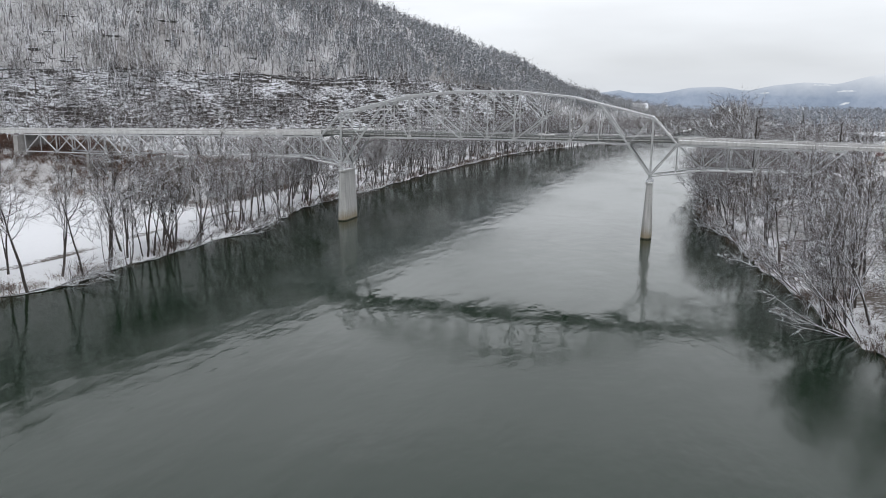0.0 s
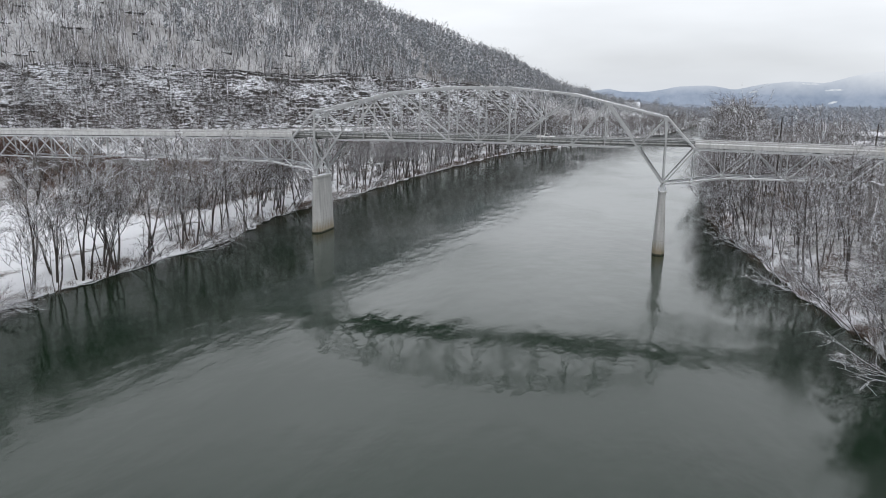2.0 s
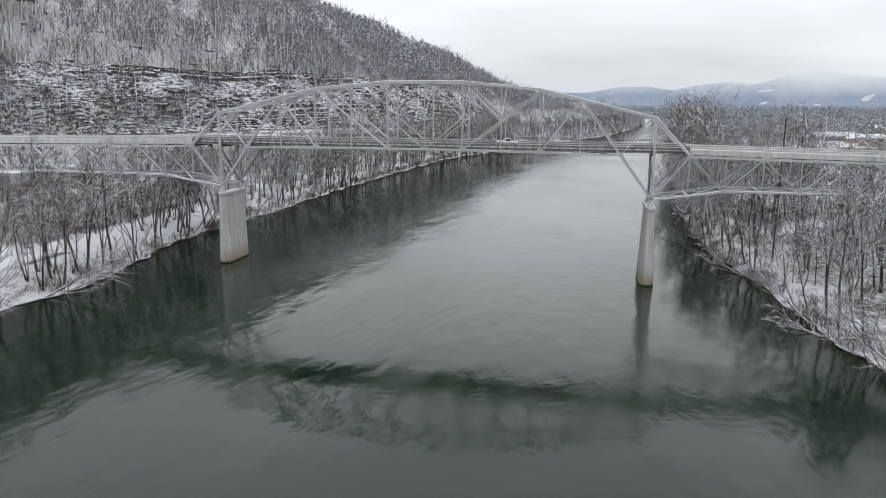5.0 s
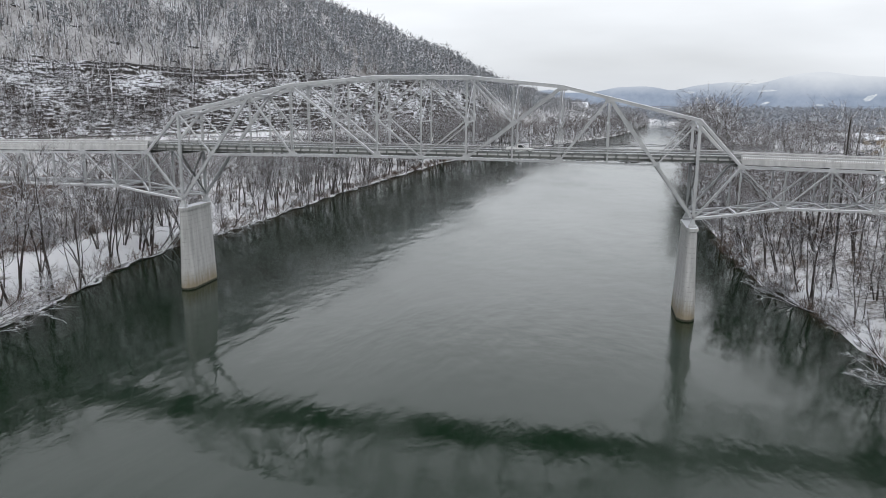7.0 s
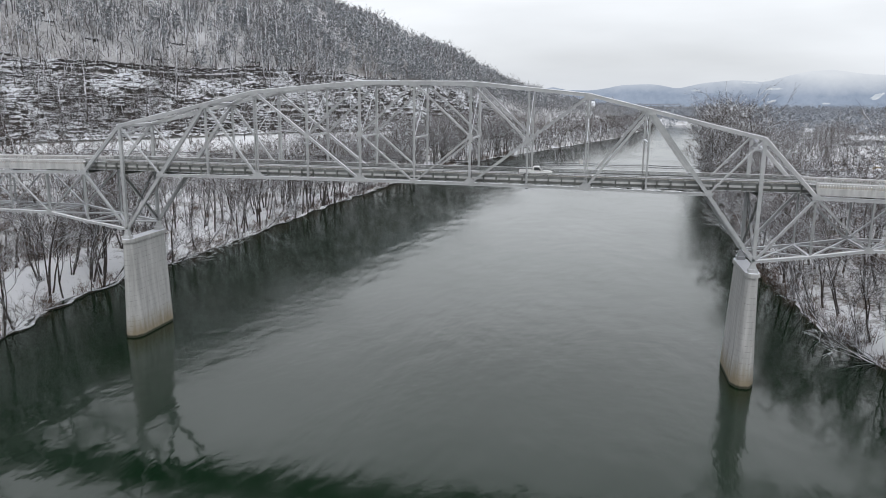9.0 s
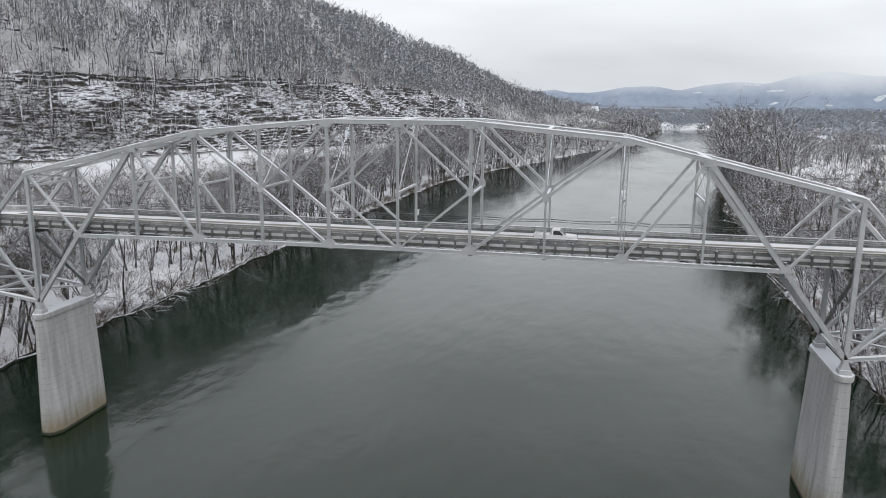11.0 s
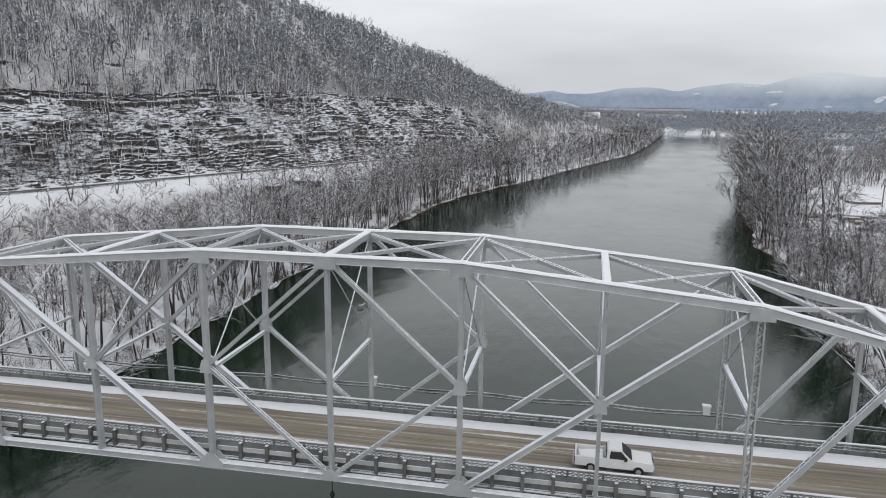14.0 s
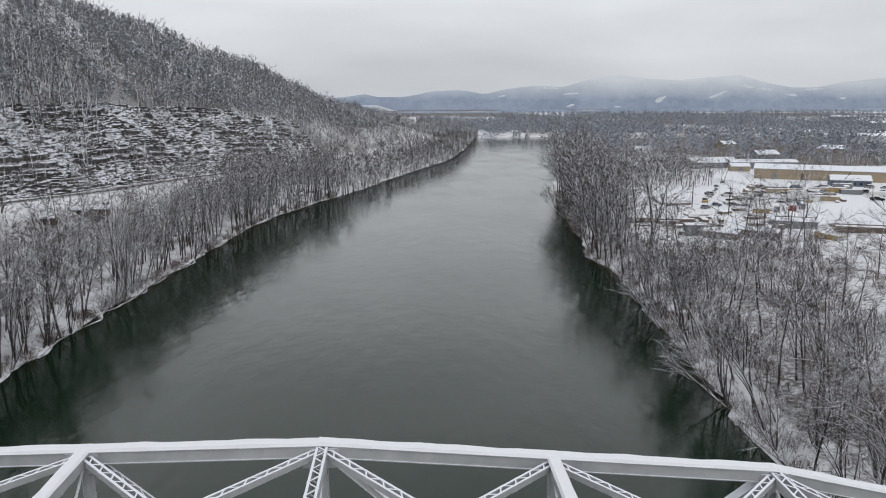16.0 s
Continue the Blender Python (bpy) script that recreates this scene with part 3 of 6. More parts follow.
def member(name, a, b, w, d, mode="box", side=(0, 1, 0), snow=False, label="", material="steel"):
    if name in ("diagonal", "vertical_post", "inclined_post", "tower_leg", "end_post", "lower_chord", "top_lateral"):
        d, w = d * 0.76, w * 0.85
    s = Shape()
    if mode == "laced":
        s.laced(a, b, w, d, side)
    else:
        # One rolled section: a web or box with flanges proud of it, above and below.
        t = (Vector(b) - Vector(a)).normalized()
        sd = Vector(side)
        sd = (sd - t * sd.dot(t)).normalized()
        u = t.cross(sd)
        if mode == "ibeam":
            half, lip, inner, outer = 0.025, w / 2, d / 2 - 0.025, d / 2 + 0.025
        else:
            half, lip, inner, outer = w / 2, w / 2 + 0.05, d / 2 - 0.003, d / 2 + 0.027
        prof = [(lip, outer), (lip, inner), (half, inner), (half, -inner), (lip, -inner), (lip, -outer)]
        prof = prof + [(-p, q) for p, q in reversed(prof)]
        s.loft([[Vector(end) + sd * p + u * q for p, q in prof] for end in (a, b)])
    ob = part(name, s, M[material], bridge, label)
    if snow:
        c = Shape()
        t = (Vector(b) - Vector(a)).normalized()
        sd = Vector(side)
        sd = (sd - t * sd.dot(t)).normalized()
        u = t.cross(sd)
        u = u if u.z > 0 else -u
        steps = max(2, int((Vector(b) - Vector(a)).length / 0.7))
        rings = []
        for i in range(steps + 1):
            p = Vector(a).lerp(Vector(b), -0.02 + 1.04 * i / steps) + u * (d / 2 + 0.02)
            j = 0.5 + 0.5 * math.sin(i * 1.7 + a[0]) * math.sin(i * 0.61 + a[1])
            hw, hh = (w + 0.12) / 2 * (0.9 + 0.1 * j), 0.07 + 0.05 * j
            rings.append([p + sd * hw, p + sd * hw * 0.72 + u * hh, p - sd * hw * 0.72 + u * hh, p - sd * hw])
        c.loft(rings)
        part("snow_cap", c, M["snow"], ob, "fresh snow lying on the chord")
    return ob


def gusset(p, w, h, y, slope=0.35):
    """A pair of plates, one on each side of the truss."""
    for e in (-0.30, 0.30):
        s = Shape()
        pts = [(-w / 2, -h * 0.35), (w / 2, -h * 0.35), (w / 2, 0.05 * h), (w / 2 - slope * w, h * 0.65), (-w / 2 + slope * w, h * 0.65), (-w / 2, 0.05 * h)]
        s.quads([(p.x + a, y + e - 0.015, p.z + c) for a, c in pts], [(p.x + a, y + e + 0.015, p.z + c) for a, c in pts])
        part("gusset_plate", s, M["steel"], bridge)


for y in (0.0, WIDTH):
    # Main span: upper chord, lower chord, posts and hangers.
    tops = (0, 2, 3, 4, 5, 6, 7, 8, 9, 10, 12)
    for a, b in zip(tops, tops[1:]):
        member("top_chord", top(a, y), top(b, y), 0.50, 0.42, "box", snow=True)
    for k in range(1, 11):
        ob = member("bottom_chord", bot(k, y), bot(k + 1, y), 0.46, 0.36, "box")
        for i in range(8):
            c = Shape()
            x = node_x(k) + 0.7 + i * 0.95
            zc = bot(k).z + (bot(k + 1).z - bot(k).z) * (x - node_x(k)) / 8.4 + 0.2
            c.loft([[(x + u, y - 0.22, zc), (x + u, y - 0.16, zc + v), (x + u, y + 0.16, zc + v), (x + u, y + 0.22, zc)] for u, v in ((0, 0.02), (0.08, 0.06), (0.34, 0.06), (0.44, 0.02))])
            part("snow_patch", c, M["snow"], ob)
    for k in (0, 12):
        member("end_post", top(k, y), bot(-1 if k == 0 else 13, y), 0.5, 0.5, "box", snow=True)
        member("tower_leg", top(k, y), low(k, y), 0.55, 0.62, "laced")
    for k, s in ((2, -1), (10, 1)):
        member("inclined_post", top(k, y), bot(k + s, y), 0.55, 0.62, "box")
        member("inclined_post", bot(k + s, y), low(0 if s < 0 else 12, y), 0.55, 0.66, "laced")
        member("diagonal", top(0 if s < 0 else 12, y), bot(k + s, y), 0.4, 0.30, "laced")
        member("diagonal", top(k, y), bot(k - s, y), 0.45, 0.42, "laced")
        member("diagonal", low(0 if s < 0 else 12, y), bot(-1 if s < 0 else 13, y), 0.45, 0.42, "laced")
    for k in (2, 3, 4, 5, 6, 7, 8, 9, 10):
        wide = 0.30 if k in (5, 7) else 0.24
        if k in (3, 9):
            member("vertical_post", top(k, y), bot(k, y), 0.52, 0.55, "laced", side=(1, 0, 0))
        else:
            member("vertical_post", top(k, y), bot(k, y), 0.45, wide, "box")
    for k, s in ((4, 1), (8, -1)):
        member("diagonal", top(k - s, y), mid(k, y), 0.40, 0.36, "box")
        member("diagonal", mid(k, y), bot(k + s, y), 0.40, 0.36, "box")
        member("diagonal", top(k + s, y), mid(k, y), 0.38, 0.27, "box")
        member("diagonal", top(6, y), mid(k + s, y), 0.40, 0.31, "laced")
        member("diagonal", mid(k + s, y), bot(6, y), 0.40, 0.31, "laced")
    for k in (3, 5, 7, 9):
        gusset(bot(k, y) + Vector((0, 0, 0.15)), 1.8, 1.05, y)
        gusset(top(k, y) - Vector((0, 0, 0.35)), 1.4, 0.75, y, 0.1)
    for k in (1, 6, 11, -1, 13):
        gusset(bot(k, y) + Vector((0, 0, 0.1)), 1.3, 0.75, y)
    for k in (2, 6, 10):
        gusset(top(k, y) - Vector((0, 0, 0.3)), 1.4, 0.75, y, 0.1)
    for k in (4, 5, 7, 8):
        gusset(mid(k, y) - Vector((0, 0, 0.1)), 0.8, 0.9, y, 0.2)
    # Side spans: Warren trusses with posts, the deck on top.
    for sgn, k0, far in ((-1, 0, 18), (1, 12, 7)):
        for j in range(1, far + 1):
            k = k0 + sgn * j
            if j < far:
                member("top_chord", bot(k, y), bot(k + sgn, y), 0.42, 0.40, "box")
            if j <= far - (1 if sgn > 0 else 0) :
                member("lower_chord", low(k - sgn, y), low(k, y), 0.42, 0.40, "box", snow=(y == 0 and j < 8))
            if j < far or sgn < 0:
                member("vertical_post", bot(k, y), low(k, y), 0.30, 0.20, "box")
            if j < far:
                a, b = (bot(k, y), low(k + sgn, y)) if j % 2 else (low(k, y), bot(k + sgn, y))
                member("diagonal", a, b, 0.36, 0.27, "laced" if j < 5 else "box")
        gusset(bot(k0 + sgn * 3, y), 1.6, 0.8, y)
        gusset(low(k0 + sgn * 2, y), 1.5, 0.8, y)
        gusset(low(k0 + sgn * 4, y), 1.5, 0.8, y)

# Cross frames.
for k in (0, 2, 3, 4, 5, 6, 7, 8, 9, 10, 12):
    a, b = top(k, 0.2), top(k, WIDTH - 0.2)
    member("top_strut", a, b, 0.42, 0.40, "laced", side=(1, 0, 0), snow=k % 2 == 0)
    if k not in (0, 12):
        za = 35.0
        member("sway_strut", (node_x(k), 0.2, za), (node_x(k), WIDTH - 0.2, za), 0.17, 0.16, "box", side=(1, 0, 0))
        for ya, yb in ((0.2, WIDTH - 0.2), (WIDTH - 0.2, 0.2)):
            s = Shape()
            s.tube([top(k, ya) - Vector((0, 0, 0.3)), (node_x(k), yb, za)], [0.05, 0.05], 5)
            part("sway_rod", s, M["steel"], bridge)
    else:
        member("portal_strut", (node_x(k), 0.2, 34.2), (node_x(k), WIDTH - 0.2, 34.2), 0.3, 0.3, "laced", side=(1, 0, 0))
        for ya, yb in ((0.2, WIDTH - 0.2), (WIDTH - 0.2, 0.2)):
            member("portal_brace", (node_x(k), ya, 35.8), (node_x(k), yb, 34.3), 0.16, 0.16, "box", side=(1, 0, 0))
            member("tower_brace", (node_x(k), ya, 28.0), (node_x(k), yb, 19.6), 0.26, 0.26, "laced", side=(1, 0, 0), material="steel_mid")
tops = (0, 2, 3, 4, 5, 6, 7, 8, 9, 10, 12)
for a, b in zip(tops, tops[1:]):
    for ya, yb in ((0.2, WIDTH - 0.2), (WIDTH - 0.2, 0.2)):
        member("top_lateral", top(a, ya), top(b, yb), 0.40, 0.30, "laced", side=Vector((0, 0, 1)).cross(top(b, yb) - top(a, ya)))
# Floor beams and main-span bottom laterals take the darkest steel tone.
for k in range(-17, 19):
    x = node_x(k)
    zf = DECK - 0.95 - drop(x)
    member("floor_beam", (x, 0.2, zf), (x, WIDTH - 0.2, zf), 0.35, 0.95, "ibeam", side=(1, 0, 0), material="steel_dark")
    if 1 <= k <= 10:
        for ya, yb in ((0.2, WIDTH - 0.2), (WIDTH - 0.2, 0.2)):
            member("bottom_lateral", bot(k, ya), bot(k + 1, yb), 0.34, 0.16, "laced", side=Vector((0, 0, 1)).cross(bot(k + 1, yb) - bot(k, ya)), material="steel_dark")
    elif -9 <= k < 0 or 12 <= k < 18:
        for ya, yb in ((0.2, WIDTH - 0.2), (WIDTH - 0.2, 0.2)):
            member("bottom_lateral", low(k, ya), low(k + 1, yb), 0.26, 0.16, "box", side=(0, 1, 0))
        member("low_strut", low(k, 0.2), low(k, WIDTH - 0.2), 0.26, 0.26, "box", side=(1, 0, 0))

# Deck: slab, stringers, kerbs, snow along the kerbs, railings.
XS = [-250, -178.4, -120.8, -56, 56, 99.2, 150, 205]
for a, b in zip(XS, XS[1:]):
    on_truss = a == -56
    sink = 0.0 if on_truss else 0.3
    za, zb = DECK - drop(a) - sink, DECK - drop(b) - sink
    y0, y1 = (0.62, WIDTH - 0.62) if on_truss else (0.1, WIDTH - 0.1)
    s = Shape()
    s.bar((a, WIDTH / 2, za - 0.14 - sink / 2), (b, WIDTH / 2, zb - 0.14 - sink / 2), y1 - y0, 0.28 + sink)
    part("deck_slab", s, M["concrete"], bridge, "concrete deck slab")
    s = Shape()
    s.bar((a, WIDTH / 2, za + 0.006), (b, WIDTH / 2, zb + 0.006), 7.0, 0.012)
    part("roadway", s, M["road"], bridge, "wet brown roadway with slush and tyre bands")
    for off in (-0.11, 0.11):
        s = Shape()
        s.bar((a, WIDTH / 2 + off, za + 0.018), (b, WIDTH / 2 + off, zb + 0.018), 0.10, 0.008)
        part("centre_line", s, M["yellow_line"], bridge, "worn yellow centre line")
    for i in range(6) if on_truss else ():
        y = y0 + 0.15 + i * (y1 - y0 - 0.3) / 5
        s = Shape()
        edge = i in (0, 5)
        prof = [(0.15, -0.285), (0.15, -0.335), (0.025, -0.335), (0.025, -0.70), (0.15, -0.70), (0.15, -0.74)]
        prof = prof + [(-u, v) for u, v in reversed(prof)]
        s.loft([[(px, y + u, pz + v) for u, v in prof] for px, pz in ((a, za), (b, zb))])
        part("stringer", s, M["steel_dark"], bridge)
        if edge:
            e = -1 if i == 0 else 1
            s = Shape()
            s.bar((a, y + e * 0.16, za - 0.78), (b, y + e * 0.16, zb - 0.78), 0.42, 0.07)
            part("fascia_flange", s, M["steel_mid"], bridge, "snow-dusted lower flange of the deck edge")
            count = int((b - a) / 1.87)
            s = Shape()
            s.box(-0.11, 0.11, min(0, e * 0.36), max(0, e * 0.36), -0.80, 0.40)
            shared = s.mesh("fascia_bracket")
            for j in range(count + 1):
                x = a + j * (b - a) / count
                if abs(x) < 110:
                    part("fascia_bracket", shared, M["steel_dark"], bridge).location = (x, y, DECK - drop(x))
    # Heaped snow along both kerbs.
    for e, yk in ((1, y0 + 0.35), (-1, y1 - 0.35)):
        s = Shape()
        steps = int((b - a) / 1.2)
        rings = []
        for i in range(steps + 1):
            x = a + (b - a) * i / steps
            z = DECK - drop(x) - sink
            wv = 0.75 + 0.3 * float(vnoise(x, yk, 3.1, 31)) + 0.35 * float(vnoise(x, yk, 13, 32))
            hv = 0.10 + 0.12 * float(vnoise(x, yk, 2.3, 33))
            rings.append([Vector((x, yk - e * 0.05, z)), Vector((x, yk, z + hv)), Vector((x, yk + e * wv * 0.6, z + hv * 0.8)), Vector((x, yk + e * wv, z))])
        s.loft(rings)
        part("snow_bank", s, M["snow"], bridge, "ploughed snow heaped along the kerb")
    # Railings: laced steel on the main span, balusters on the approaches.
    for yk in (y0 + 0.12, y1 - 0.12):
        count = max(1, int((b - a) / (4.2 if on_truss else 7.2)))
        for i in range(count):
            xa, xb = a + (b - a) * i / count, a + (b - a) * (i + 1) / count
            pa, pb = Vector((xa, yk, DECK - drop(xa) - sink)), Vector((xb, yk, DECK - drop(xb) - sink))
            s = Shape()
            up = Vector((0, 0, 1))
            if on_truss:
                s.bar(pa + up * 0.20, pb + up * 0.20, 0.03, 0.40)
                for hgt, th in ((0.42, 0.07), (0.64, 0.06), (0.85, 0.08)):
                    s.bar(pa + up * hgt, pb + up * hgt, 0.12, th)
                for j in range(2):
                    p = pa.lerp(pb, j / 2)
                    s.bar(p, p + up * 0.86, 0.12, 0.12, (1, 0, 0))
                zig = 26
                for j in range(zig):
                    p, r = pa.lerp(pb, j / zig), pa.lerp(pb, (j + 1) / zig)
                    for lo, hi in ((0.44, 0.62), (0.66, 0.83)):
                        s.bar(p + up * (lo if j % 2 else hi), r + up * (hi if j % 2 else lo), 0.05, 0.05)
            else:
                s.bar(pa + up * 0.16, pb + up * 0.16, 0.24, 0.32)
                s.bar(pa + up * 0.92, pb + up * 0.92, 0.22, 0.18)
                s.bar(pa, pa + up * 1.02, 0.28, 0.34, (1, 0, 0))
                bal = 20
                for j in range(1, bal):
                    p = pa.lerp(pb, j / bal)
                    s.bar(p + up * 0.3, p + up * 0.86, 0.14, 0.15, (1, 0, 0))
            ob = part("railing", s, M["steel_mid"] if on_truss else M["concrete"], bridge, "laced steel railing" if on_truss else "pale concrete baluster railing")
            c = Shape()
            hh = 0.91 if on_truss else 1.045
            c.bar(pa + up * hh, pb + up * hh, 0.17, 0.06)
            part("snow_cap", c, M["snow"], ob)

# Cables and a pipe on brackets outside the far truss, junction boxes, a lamp.
for yk, zk, rad in ((WIDTH + 0.55, 31.15, 0.065), (WIDTH + 0.7, 30.85, 0.05)):
    s = Shape()
    pts = []
    for k in range(-2, 15):
        pts.append((node_x(k), yk, zk))
        if k < 14:
            pts.append(((node_x(k) + node_x(k + 1)) / 2, yk, zk - 0.14))
    s.tube(pts, [rad] * len(pts), 5)
    part("cable", s, M["cable"], bridge, "black utility cable with snow")
for k in range(0, 13):
    s = Shape()
    s.bar((node_x(k), WIDTH + 0.2, 31.0), (node_x(k), WIDTH + 0.85, 31.0), 0.08, 0.08, (1, 0, 0))
    part("cable_bracket", s, M["steel"], bridge)
for x in (0.0, 24.4):
    s = Shape()
    s.box(x - 0.24, x + 0.24, WIDTH + 0.35, WIDTH + 0.72, 31.0, 31.6)
    s.box(x - 0.29, x + 0.29, WIDTH + 0.3, WIDTH + 0.77, 31.6, 31.7)
    part("junction_box", s, M["white"], bridge, "white junction box dusted with snow")
s = Shape()
s.tube([(0, WIDTH - 0.3, 37.3), (-0.15, WIDTH - 0.9, 37.9), (-0.3, WIDTH - 1.5, 37.9)], [0.05, 0.05, 0.05], 6)
part("lamp_arm", s, M["steel_dark"], bridge)
s = Shape()
s.tube([(-0.3, WIDTH - 1.5, 37.95), (-0.3, WIDTH - 1.5, 37.75), (-0.3, WIDTH - 1.5, 37.55)], [0.1, 0.28, 0.2], 8)
part("lamp_head", s, M["steel_dark"], bridge)
s = Shape()
s.tube([(0, 0, 28.2), (0, 0, 27.4)], [0.03, 0.03], 5)
s.tube([(0, 0, 27.4), (0, 0, 27.2), (0, 0, 26.95)], [0.08, 0.17, 0.12], 8)
part("navigation_light", s, M["rubber"], bridge, "dark lamp hung under the span")


def pier(x):
    """Tapered river pier with rounded noses, coping and bearings."""
    ob = tagged(new("bridge_pier"), "tapered concrete river pier with stained foot and snowy coping", "bridge pier", "river piers")
    ob.location = (x, WIDTH / 2, 0)

    def ring(z, half_w, half_l):
        """Long flat sides and blunt cutwater noses with eased corners."""
        w, q = half_w, []
        for sx, sy in ((1, 1), (-1, 1), (-1, -1), (1, -1)):
            corner = [(w, half_l - w * 1.05), (w * 0.97, half_l - w * 0.85), (w * 0.62, half_l - w * 0.22), (w * 0.34, half_l)]
            corner = corner if sx * sy > 0 else corner[::-1]
            q += [(sx * a, sy * c, z) for a, c in corner]
        return q

    s = Shape()
    s.loft([ring(-4, 1.80, 5.98), ring(16.7, 0.82, 5.35)])
    body = part("shaft", s, M["concrete"], ob)
    s = Shape()
    s.loft([ring(16.7, 0.90, 5.45), ring(16.8, 1.06, 5.62), ring(17.3, 1.06, 5.62), ring(17.4, 1.00, 5.56)])
    part("coping", s, M["concrete"], ob, "coping with a layer of snow")
    for y in (-WIDTH / 2, WIDTH / 2):
        s = Shape()
        s.box(-0.6, 0.6, y - 0.55, y + 0.55, 17.4, 17.9)
        s.quads([(-0.5, y - 0.4, 17.9), (0.5, y - 0.4, 17.9), (0.5, y + 0.4, 17.9), (-0.5, y + 0.4, 17.9)],
                [(-0.2, y - 0.3, 18.95), (0.2, y - 0.3, 18.95), (0.2, y + 0.3, 18.95), (-0.2, y + 0.3, 18.95)])
        part("bearing", s, M["steel"], ob)
    return ob


for x in (-48.8, 48.8):
    pier(x)


def bent(x, top_z):
    """Two-column concrete bent with an arched tie, on land."""
    g = float(land(x, 4.5)) - 0.6
    ob = tagged(new("bridge_bent"), "two-column concrete bridge bent standing among trees", "bridge pier", "land piers")
    ob.location = (x, WIDTH / 2, g)
    for y in (-WIDTH / 2, WIDTH / 2):
        s = Shape()
        s.quads([(-0.9, y - 0.9, 0), (0.9, y - 0.9, 0), (0.9, y + 0.9, 0), (-0.9, y + 0.9, 0)],
                [(-0.65, y - 0.7, top_z - g), (0.65, y - 0.7, top_z - g), (0.65, y + 0.7, top_z - g), (-0.65, y + 0.7, top_z - g)])
        part("column", s, M["shaded_concrete"], ob)
    s = Shape()
    pts = []
    half = WIDTH / 2 - 0.6
    for i in range(11):
        u = -1 + 2 * i / 10
        pts.append((u * half, top_z - g - 0.9 - 1.4 * (1 - math.sqrt(max(0, 1 - u * u * 0.9)))))
    s.loft([[(-0.5, ya, za - 0.4), (0.5, ya, za - 0.4), (0.5, ya, top_z - g - 0.02), (-0.5, ya, top_z - g - 0.02)] for ya, za in pts])
    part("arched_tie", s, M["shaded_concrete"], ob)
    return ob


bent(-120.8, 19.7)
bent(-149.6, 19.7)
abut = bent(-178.4, 19.7)
# Wall behind the columns, toned dark to paint the shade under the approach.
s = Shape()
s.box(-3.2, -1.2, -WIDTH / 2 - 2.5, WIDTH / 2 + 2.5, 0, 26.0 - abut.location.z)
part("curtain_wall", s, M["shaded_concrete"], abut, "abutment wall behind the columns, darkened for the shade under the deck")
bent(99.2, 20.9)
for x in (150, 204.5, -214, -249.5):
    bent(x, DECK - drop(x) - 1.15)


